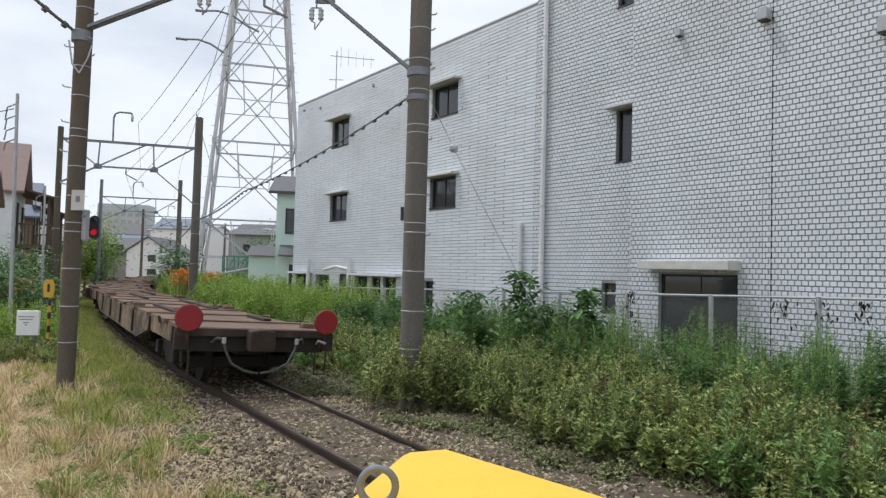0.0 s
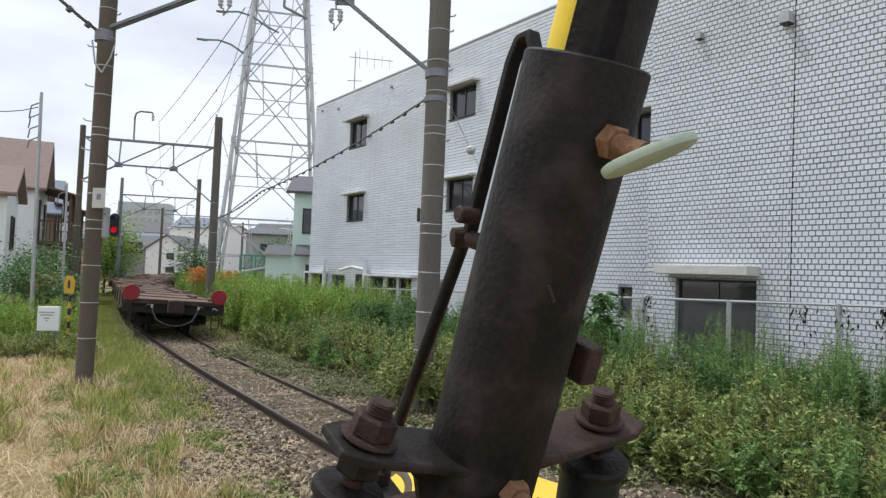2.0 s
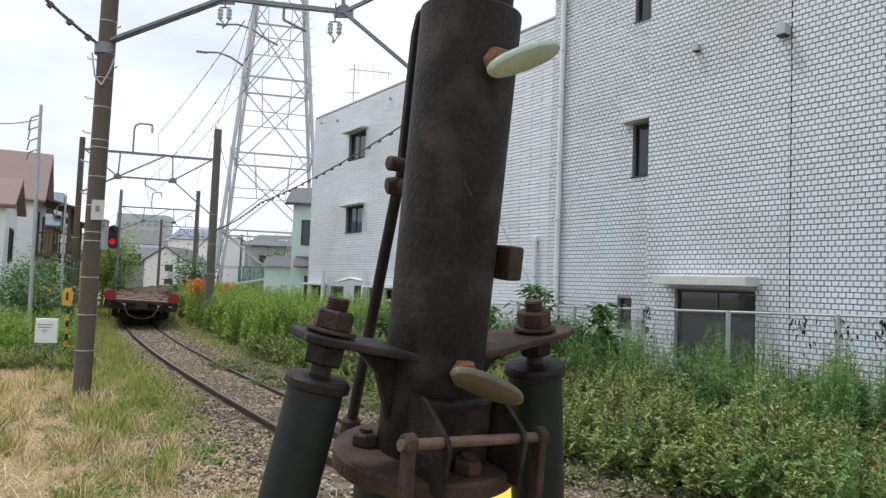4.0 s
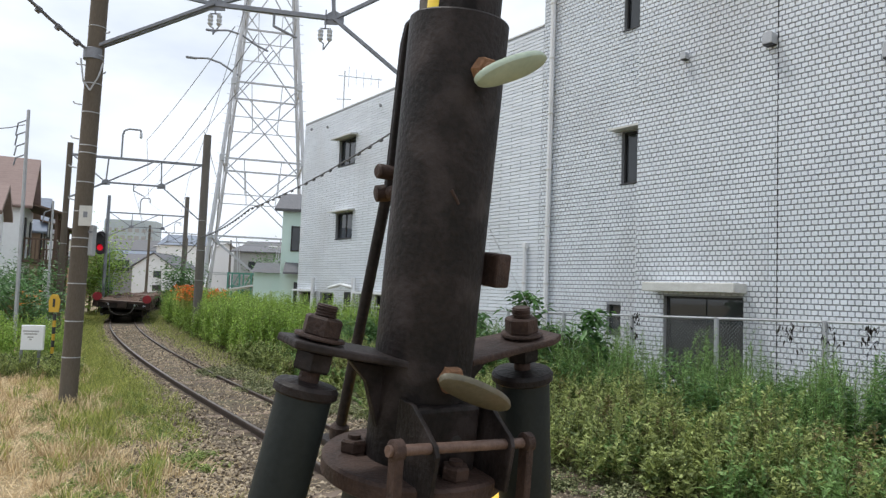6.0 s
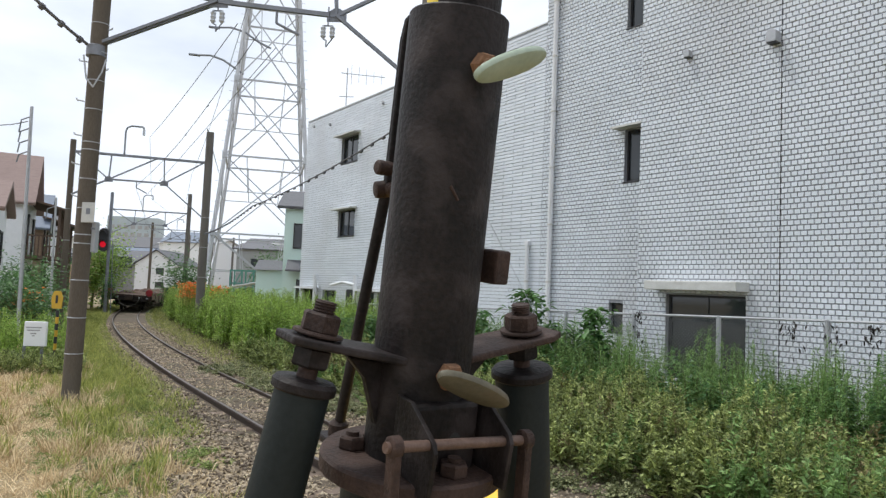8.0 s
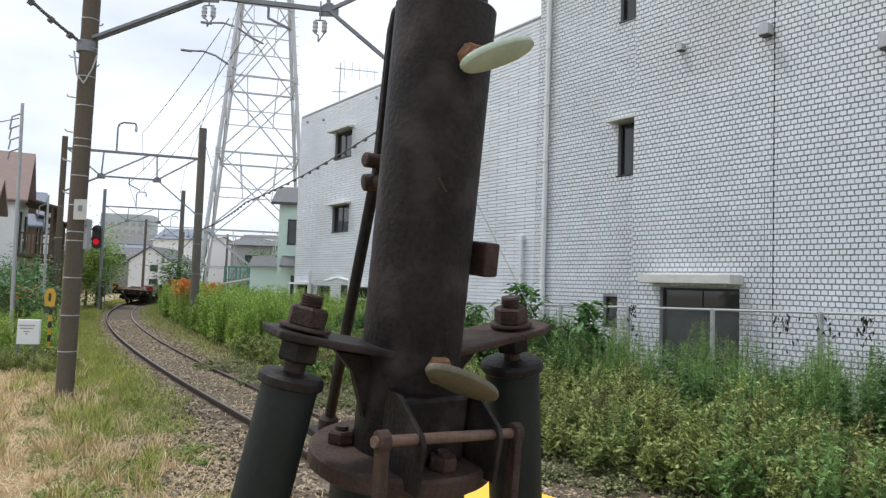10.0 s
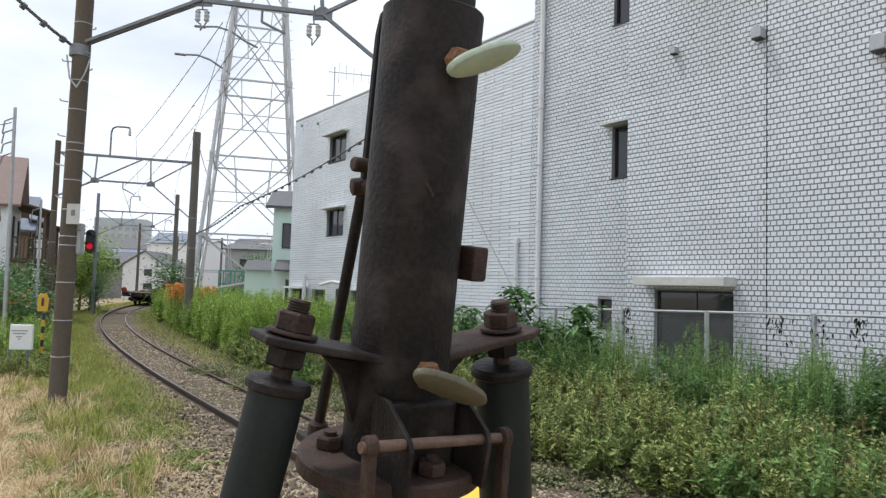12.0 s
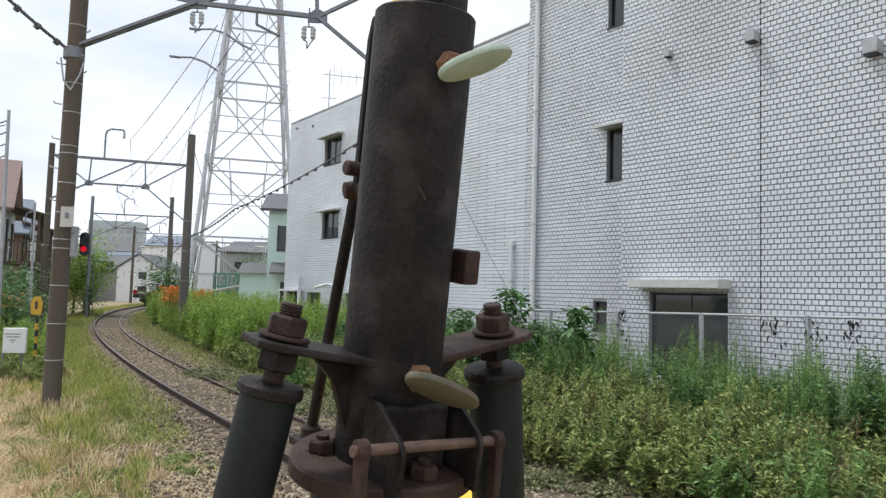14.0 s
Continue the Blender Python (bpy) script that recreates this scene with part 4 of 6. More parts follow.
    # side ears with stud, nuts and damper
    for s, tip, sx, rr in ((-1, 0.220, 0.171, 0.0365), (1, 0.252, 0.188, 0.0435)):
        tilt = Matrix.Translation((0, 0, 0.140)) @ pose(0, 0, 0, 0, -10 * s, 0)
        e = part("ear_plate", prism(bmesh.new(), [(s * 0.055, -0.046), (s * (tip - 0.03), -0.044), (s * tip, -0.030), (s * tip, 0.030), (s * (tip - 0.03), 0.046), (s * 0.055, 0.05)], 0.011,
             tilt, bevel=0.003), M_IRONRUST if s > 0 else M_IRON, g, "thick iron ear plate")
        part("gusset", prism(bmesh.new(), [(s * 0.065, 0.146), (s * 0.125, 0.156), (s * 0.095, 0.125), (s * 0.068, 0.05)], 0.014, pose(0, 0.007, 0, 90, 0, 0), bevel=0.002), M_IRON, e)
        T = Matrix.Translation((s * sx, 0, 0.140 + 0.0361 * sx / 0.171)) @ pose(0, 0, 0, 0, -10 * s, 0)
        st = part("stud", rod(bmesh.new(), T @ Vector((0, 0, -0.09)), T @ Vector((0, 0, 0.054)), 0.0135, n=18), M_IRONRUST, e, "threaded stud with rusty nuts", True)
        for k in range(4):
            part("thread", lathe(bmesh.new(), [(0.0125, 0), (0.0155, 0.0018), (0.0125, 0.0036)], 18, T @ Matrix.Translation((0, 0, 0.0385 + 0.0038 * k))), M_IRONRUST, st)
        part("nut", hexnut(bmesh.new(), (0, 0, 0.012), 0.046, 0.026, T @ pose(0, 0, 0, 0, 0, 12)), M_IRONRUST, e)
        part("washer", lathe(bmesh.new(), [(0.033, 0), (0.034, 0.002), (0.033, 0.005)], 28, T @ Matrix.Translation((0, 0, 0.008))), M_IRONRUST, e)
        part("lower_nut", hexnut(bmesh.new(), (0, 0, -0.034), 0.046, 0.027, T), M_IRON, e)
        part("damper", lathe(bmesh.new(), [(rr - 0.004, -0.42), (rr, -0.415), (rr, -0.066)], 40, T), M_DAMP, g, "dark green damper cylinder", True)
        part("damper_cap", lathe(bmesh.new(), [(rr + 0.002, -0.067), (rr + 0.006, -0.064), (rr + 0.006, -0.055), (rr + 0.002, -0.050), (0.02, -0.048)], 40, T), M_IRON, g, "rimmed cap of the damper", True)
    # looped flat bars behind the tube, with boss and tie rod
    for x in (0.0, 0.055):
        part("looped_bar", sweep(bmesh.new(), [(x, 0.080, 0.36), (x, 0.084, 0.56), (x, 0.098, 0.645), (x, 0.115, 0.668), (x, 0.134, 0.660), (x, 0.142, 0.63), (x, 0.146, 0.39)], 0.019, 0.012, (1, 0, 0)), M_IRON, g, "flat iron bar bent into a loop")
    part("boss", lathe(bmesh.new(), [(0.009, -0.018), (0.0135, -0.016), (0.0145, 0.0), (0.012, 0.012), (0.008, 0.017)], 22, Matrix.Translation((-0.004, 0.152, 0.392)) @ pose(0, 0, 0, 15, 80, 0)), M_IRONRUST, g, "rusty boss on the tie rod", True)
    part("boss_arm", rod(bmesh.new(), (0, 0.06, 0.40), (0, 0.152, 0.392), 0.012, n=14), M_IRONRUST, g, smooth=True)
    part("pivot_bolt", lathe(bmesh.new(), [(0.009, -0.03), (0.012, -0.027), (0.012, 0.0)], 14, Matrix.Translation((0, 0.142, 0.425)) @ pose(0, 0, 0, 0, 90, 0)), M_IRONRUST, g, smooth=True)
    part("tie_rod", rod(bmesh.new(), (0, 0.153, 0.40), (0, 0.232, -0.03), 0.0095, n=14), M_IRON, g, "slanting iron tie rod", True)
    part("rod_foot", lathe(bmesh.new(), [(0.012, -0.02), (0.017, -0.015), (0.017, 0.012), (0.010, 0.02)], 16, Matrix.Translation((0, 0.232, -0.03))), M_IRONRUST, g, smooth=True)
    part("rod_bracket", box(bmesh.new(), (0.05, 0.16, 0.014), (0, 0.185, -0.045), bevel=0.003), M_IRON, g)
    # oval wing knobs on rusty studs
    for a, b in (((-0.054, -0.130, 0.534), (0.048, -0.130, 0.582)), ((-0.058, -0.130, 0.159), (0.052, -0.130, 0.116))):
        a, b = Vector(a), Vector(b)
        ux, c = (b - a).normalized(), (a + b) / 2
        nz = Vector((0, -0.62, -0.78)) if b.z > 0.3 else Vector((0.0, -0.58, -0.81))
        nz = (nz - ux * nz.dot(ux)).normalized()
        uy = nz.cross(ux)
        K = Matrix(((ux.x, uy.x, nz.x, c.x), (ux.y, uy.y, nz.y, c.y), (ux.z, uy.z, nz.z, c.z), (0, 0, 0, 1)))
        half = (b - a).length / 2 + 0.004
        out = [(half * math.copysign(abs(math.cos(t)) ** 0.95, math.cos(t)), 0.0215 * math.copysign(abs(math.sin(t)) ** 0.9, math.sin(t))) for t in [2 * math.pi * k / 36 for k in range(36)]]
        kb = part("wing_knob", prism(bmesh.new(), out, 0.011, K @ Matrix.Translation((0, 0, -0.0055)), bevel=0.0035), M_KNOB if b.z > 0.3 else M_KNOB2, g, "pale green oval wing knob" if b.z > 0.3 else "oval wing knob with its shade coloured in as khaki", True)
        root, head = Vector((c.x, -0.066, c.z + 0.004)), Vector((c.x, -0.122, c.z))
        part("stud", rod(bmesh.new(), root, head, 0.0115, n=14), M_ORUST, kb, "orange rusted stud", True)
        part("jam_nut", hexnut(bmesh.new(), (0, 0, 0), 0.034, 0.018, Matrix.Translation(root) @ (head - root).to_track_quat("Z", "Y").to_matrix().to_4x4()), M_ORUST, kb)
    part("bolt_block", box(bmesh.new(), (0.030, 0.042, 0.050), (0.088, -0.030, 0.292), pose(0, 0, 0, 0, 0, 8), bevel=0.004), M_IRONRUST, g, "square rusty bolt head")
    # clevis with its cross shaft and hanging links
    for x in (-0.068, 0.056):
        part("clevis_plate", prism(bmesh.new(), [(-0.050, 0.114), (-0.082, 0.112), (-0.140, 0.076), (-0.146, 0.064), (-0.140, 0.0), (-0.050, -0.002)], 0.007, YZ(x), bevel=0.0012), M_IRON, g, "angled clevis plate")
    part("cross_shaft", rod(bmesh.new(), (-0.130, -0.131, 0.074), (0.104, -0.131, 0.062), 0.0070, n=20), M_SHAFT, g, "rubbed rusty cross shaft", True)
    part("clevis_block", box(bmesh.new(), (0.11, 0.03, 0.10), (-0.006, -0.068, 0.055), bevel=0.006), M_IRON, g)
    # solid black disc stands in for the shade inside a hole
    part("block_hole_disc", rod(bmesh.new(), (0.01, -0.0835, 0.055), (0.01, -0.080, 0.055), 0.010, n=16), M_BLACK, g)
    for x in (-0.117, 0.096):
        lk = part("link", sweep(bmesh.new(), [(x, -0.131, 0.075), (x + 0.002, -0.133, 0.0), (x + 0.006, -0.136, -0.3)], 0.012, 0.020, (1, 0, 0)), M_IRONRUST, g, "hanging link bar")
        part("link_eye", lathe(bmesh.new(), [(0.010, -0.008), (0.0135, -0.006), (0.0135, 0.006), (0.010, 0.008)], 24, Matrix.Translation((x, -0.131, 0.068 - 0.05 * x)) @ pose(0, 0, 0, 0, 90, 0)), M_IRONRUST, lk, smooth=True)
    part("crank", box(bmesh.new(), (0.07, 0.36, 0.1), (-0.03, 0.10, -0.40), pose(0, 0, 0, -12, 0, 0), bevel=0.02), M_IRON, g, "crank that carries the arm on the machine")
    return g


ARM = gate_arm()


# ---- plants ----
def leaf_quads(rng, base, n, length, width, droop=0.3, up=0.35):
    """n pointed leaves as two-triangle folded quads at the given base points"""
    az = rng.uniform(0, 2 * np.pi, n)
    el = rng.normal(up, 0.35, n)
    L = length * rng.uniform(0.6, 1.25, n)
    W = width * rng.uniform(0.7, 1.2, n)
    d = np.stack([np.cos(az) * np.cos(el), np.sin(az) * np.cos(el), np.sin(el)], 1)
    s = np.stack([-np.sin(az), np.cos(az), rng.normal(0, 0.35, n)], 1)
    mid = base + d * (L * 0.45)[:, None]
    tip = base + d * L[:, None] - np.array([0, 0, 1]) * (L * droop * rng.uniform(0.3, 1.2, n))[:, None]
    v = np.stack([base, mid + s * (W / 2)[:, None], tip, mid - s * (W / 2)[:, None]], 1).reshape(-1, 3)
    f = np.arange(4 * n).reshape(-1, 4)
    return v, f


def stems_to_mesh(name, rng, roots, heights, leaves_per, length, width, lean, leaf_mat, label, cat, stem_r=0.006, top_bias=1.0, up=0.35, branch=0.05):
    vs, fs, k = [], [], 0
    sv, sf, sk = [], [], 0
    n = len(roots)
    tip = roots + np.stack([rng.normal(0, lean, n), rng.normal(0, lean, n), heights], 1)
    t = rng.uniform(0.08, 1.0, (n, leaves_per)) ** (1.0 / top_bias)
    base = roots[:, None, :] + (tip - roots)[:, None, :] * t[:, :, None]
    base = base + rng.normal(0, branch, base.shape) * np.array([1, 1, 0.6]) * (1.15 - t)[:, :, None]
    base = base.reshape(-1, 3)
    size = np.repeat(np.clip(heights, 0.5, 1.5), leaves_per)
    v, f = leaf_quads(rng, base, len(base), length * size, width * size, up=up)
    ob = np_mesh(name, v, f, leaf_mat)
    tagged(ob, label, cat, kind="stuff")
    a = np.array([1.0, 0, 0]) * stem_r
    b = np.array([0, 1.0, 0]) * stem_r
    v = np.stack([roots - a, roots + a, tip + a * 0.3, tip - a * 0.3, roots - b, roots + b, tip + b * 0.3, tip - b * 0.3], 1).reshape(-1, 3)
    i = np.arange(n)[:, None] * 8
    f = np.concatenate([i + np.array([[0, 1, 2, 3]]), i + np.array([[4, 5, 6, 7]])])
    st = np_mesh("stems", v, f, M_STEM, ob)
    return ob


def scatter_wall(rng, n, u0, u1, o0, o1):
    u, o = rng.uniform(u0, u1, n), rng.uniform(o0, o1, n)
    return np.stack([W0.x + WU.x * u + WN.x * o, W0.y + WU.y * u + WN.y * o, np.full(n, GZ)], 1), u, o


def scatter_line(rng, n, s0, s1, o0, o1):
    s, o = rng.uniform(s0, s1, n), rng.uniform(o0, o1, n)
    p = np.array([line(a, b)[:2] for a, b in zip(s, o)])
    return np.concatenate([p, np.full((n, 1), GZ)], 1), s, o


def keep_clear(p):
    """nothing grows through the poles"""
    ok = np.ones(len(p), bool)
    for x, y in ((-6.26, 11.48), (-0.48, 10.95), (-10, 27.36)):
        ok &= np.hypot(p[:, 0] - x, p[:, 1] - y) > 0.3
    way = np.array([line(s)[:2] for s in np.arange(8, 120, 1.5)])
    far = np.min(np.hypot(p[:, None, 0] - way[None, :, 0], p[:, None, 1] - way[None, :, 1]), axis=1)
    ok &= far > 2.15
    return ok


def bushes(name, rng, centres, heights, radii, stems, leaves_per, length, width, mat, label, cat, up=0.4, droop=0.3):
    """rounded clumps of many leafy stems that splay from one root"""
    n = len(centres)
    idx = np.repeat(np.arange(n), stems)
    az = rng.uniform(0, 2 * np.pi, len(idx))
    rad = np.sqrt(rng.uniform(0, 1, len(idx)))
    hh = heights[idx] * (1.0 - 0.45 * rad ** 2) * rng.uniform(0.75, 1.12, len(idx))
    root = centres[idx] + np.stack([np.cos(az) * rad * radii[idx] * 0.35, np.sin(az) * rad * radii[idx] * 0.35, np.zeros(len(idx))], 1)
    tip = centres[idx] + np.stack([np.cos(az) * rad * radii[idx], np.sin(az) * rad * radii[idx], hh], 1)
    t = rng.uniform(0.12, 1.0, (len(idx), leaves_per)) ** 0.75
    base = root[:, None, :] + (tip - root)[:, None, :] * t[:, :, None] + rng.normal(0, 0.012, (len(idx), leaves_per, 3))
    base = base.reshape(-1, 3)
    taper = (1.15 - 0.5 * t).reshape(-1)
    v, f = leaf_quads(rng, base, len(base), length * taper, width * taper, up=up, droop=droop)
    ob = tagged(np_mesh(name, v, f, mat), label, cat, kind="stuff")
    a = np.array([0.004, 0, 0])
    v = np.stack([root - a, root + a, tip + a * 0.3, tip - a * 0.3], 1).reshape(-1, 3)
    np_mesh("stems", v, np.arange(len(v)).reshape(-1, 4), M_STEM, ob)
    return ob


def plumes(name, rng, roots, heights, per, length, width, mat, label, lean=0.10, first=0.25, up=0.7, spread=1.0, bias=0.8):
    """upright leafy stems: whorls of leaves that shorten towards a pointed tip"""
    n = len(roots)
    tip = roots + np.stack([rng.normal(0, lean, n), rng.normal(0, lean, n), heights], 1)
    t = first + (1 - first) * ((np.arange(per)[None, :] + rng.uniform(0, 1, (n, per))) / per) ** bias
    bow = np.stack([rng.normal(0, 0.05, n), rng.normal(0, 0.05, n), np.zeros(n)], 1)
    base = roots[:, None, :] + (tip - roots)[:, None, :] * t[:, :, None] + bow[:, None, :] * (4 * t * (1 - t))[:, :, None]
    base = base.reshape(-1, 3)
    taper = (spread * np.clip(1.25 - 0.85 * t, 0.3, 1.0) * rng.uniform(0.8, 1.25, (n, 1))).reshape(-1)
    v, f = leaf_quads(rng, base, len(base), length * taper, width * np.clip(taper, 0.6, 1.2), up=up, droop=0.25)
    ob = tagged(np_mesh(name, v, f, mat), label, "weeds", kind="stuff")
    a = np.array([0.005, 0, 0])
    v = np.stack([roots - a, roots + a, tip + a * 0.3, tip - a * 0.3], 1).reshape(-1, 3)
    np_mesh("stems", v, np.arange(len(v)).reshape(-1, 4), M_STEM, ob)
    return ob


def clumped(rng, p, per, radius):
    """several stems round each centre"""
    idx = np.repeat(np.arange(len(p)), per)
    a, r = rng.uniform(0, 2 * np.pi, len(idx)), radius * np.sqrt(rng.uniform(0, 1, len(idx)))
    q = p[idx] + np.stack([r * np.cos(a), r * np.sin(a), np.zeros(len(idx))], 1)
    return q, idx


def plants():
    rng = np.random.default_rng(11)
    # goldenrod beside the line, beyond the near mast: lumpy stand of upright leafy spires
    p, u, o = scatter_wall(rng, 1050, -0.6, 24, 2.0, 7.6)
    edge = 7.35 - 0.25 * np.sin(u * 1.3) - 0.2 * np.sin(u * 3.1)
    k = (o < edge) & keep_clear(p)
    p, u, o, edge = p[k], u[k], o[k], edge[k]
    lump = 0.24 * np.sin(u * 2.1 + o) + 0.18 * np.sin(u * 4.3 - 1.7 * o)
    h = 1.58 + lump - 0.55 * np.clip(1.0 - (edge - o), 0, 1) ** 1.5 + rng.normal(0, 0.09, len(p))
    q, idx = clumped(rng, p, 7, 0.24)
    plumes("goldenrod", rng, q, np.clip(h[idx] * rng.uniform(0.72, 1.08, len(q)), 0.35, 2.0), 46, 0.20, 0.050, M_GOLD, "thick stand of bright green goldenrod along the line", 0.13, 0.12, 0.6)
    # weeds by the fence: dark shrubs nearer the mast, then feathery spires with gaps that show the wall
    p, u, o = scatter_wall(rng, 500, -17.5, -0.3, 2.0, 4.7)
    gap = ((u < -10.3) & (u > -11.6) & (o < 4.2)) | ((u < -13.3) & (u > -13.9)) | ((u < -15.0) & (rng.random(len(u)) < 0.3))
    k = keep_clear(p) & ~gap
    p, u, o = p[k], u[k], o[k]
    shrub = rng.random(len(p)) < np.where(u > -6.0, 0.8, np.where(u < -14.6, 0.5, 0.12))
    h = 1.26 + 0.26 * np.sin(u * 2.6) + 0.10 * np.sin(u * 5.3 + o) + rng.normal(0, 0.12, len(p))
    bushes("shrub", rng, p[shrub], np.clip(h[shrub], 0.5, 1.6), rng.uniform(0.28, 0.5, shrub.sum()), 13, 42, 0.16, 0.06, M_DARKLEAF, "dark green shrubs against the chain-link fence", "shrub", up=0.2)
    q, idx = clumped(rng, p[~shrub], 7, 0.20)
    plumes("goldenrod", rng, q, np.clip(h[~shrub][idx] * rng.uniform(0.7, 1.15, len(q)), 0.4, 1.75), 90, 0.155, 0.022, M_FEATHER, "feathery green weeds against the chain-link fence", 0.10, 0.05, 0.6)
    # pale mugwort in front: stiff stems with a leafy head and bare brown feet
    p, u, o = scatter_wall(rng, 620, -17.5, 0.8, 4.2, 7.5)
    edge = 7.12 + 0.05 * np.clip(-u - 5, 0, 9) - 0.25 * np.sin(u * 1.7) - 0.2 * np.sin(u * 4.1)
    k = (o < edge) & keep_clear(p)
    p, u, o, edge = p[k], u[k], o[k], edge[k]
    h = 0.74 + 0.13 * np.sin(u * 2.9 + 2 * o) + rng.normal(0, 0.08, len(p)) - 0.36 * np.clip((o - edge + 0.9) / 0.9, 0, 1) ** 1.5
    kind = rng.random(len(p))
    for a, b, mat, lab in ((0.0, 0.76, M_MUG, "pale yellow-green mugwort weeds by the ballast"), (0.76, 0.82, M_DRYW, "withered brown-green weeds among the mugwort"), (0.82, 1.01, M_FEATHER, "fresh green weeds by the ballast")):
        c = (kind >= a) & (kind < b)
        q, idx = clumped(rng, p[c], 9, 0.27)
        plumes("weeds", rng, q, np.clip(h[c][idx] * rng.uniform(0.62, 1.22, len(q)), 0.18, 1.15), 40, 0.145, 0.046, mat, lab, 0.12, 0.22, 0.6, 1.0, 0.62)
    # low creeping cover on the ballast shoulder and round the mast
    p, u, o = scatter_wall(rng, 1250, -15, 6, 6.3, 8.6)
    k = (o < 8.35 - 0.05 * np.clip(-u - 4, 0, 20) + 0.3 * np.sin(u * 2.3)) & (rng.random(len(u)) < 0.8) & keep_clear(p)
    p = p[k]
    bushes("ground_cover", rng, p, rng.uniform(0.05, 0.20, len(p)), rng.uniform(0.15, 0.35, len(p)), 10, 12, 0.06, 0.036, M_COVER, "low grey-green creeper on the ballast shoulder", "weeds", up=0.2)
    a = rng.uniform(0, 2 * np.pi, 30)
    r = rng.uniform(0.34, 1.1, 30)
    p = np.stack([-0.48 + r * np.cos(a), 10.85 + r * np.sin(a) * 0.8, np.full(30, GZ)], 1)
    q, idx = clumped(rng, p, 9, 0.22)
    q = q[keep_clear(q) & (q[:, 1] > 10.45) & (q[:, 0] > -1.15)]
    plumes("weeds", rng, q, rng.uniform(0.55, 1.2, len(q)), 34, 0.15, 0.05, M_MUG, "weeds crowding the foot of the concrete mast", 0.10, 0.25, 0.5)


plants()


def blades(name, rng, p, hmin, hmax, width, lean, mat, label):
    n = len(p)
    az = rng.uniform(0, 2 * np.pi, n)
    h = rng.uniform(hmin, hmax, n)
    s = np.stack([np.cos(az), np.sin(az), np.zeros(n)], 1) * (width * rng.uniform(0.6, 1.3, n))[:, None]
    tip = p + np.stack([rng.normal(0, lean, n), rng.normal(0, lean, n), h], 1)
    mid = p * 0.45 + tip * 0.55 + np.stack([np.zeros(n), np.zeros(n), h * 0.16], 1)
    v = np.stack([p - s, p + s, mid + s * 0.7, mid - s * 0.7, tip], 1).reshape(-1, 3)
    i = np.arange(n)[:, None] * 5
    f = np.concatenate([i + np.array([[0, 1, 2]]), i + np.array([[0, 2, 3]]), i + np.array([[3, 2, 4]])])
    tagged(np_mesh(name, v, f, mat), label, "grass", kind="stuff")


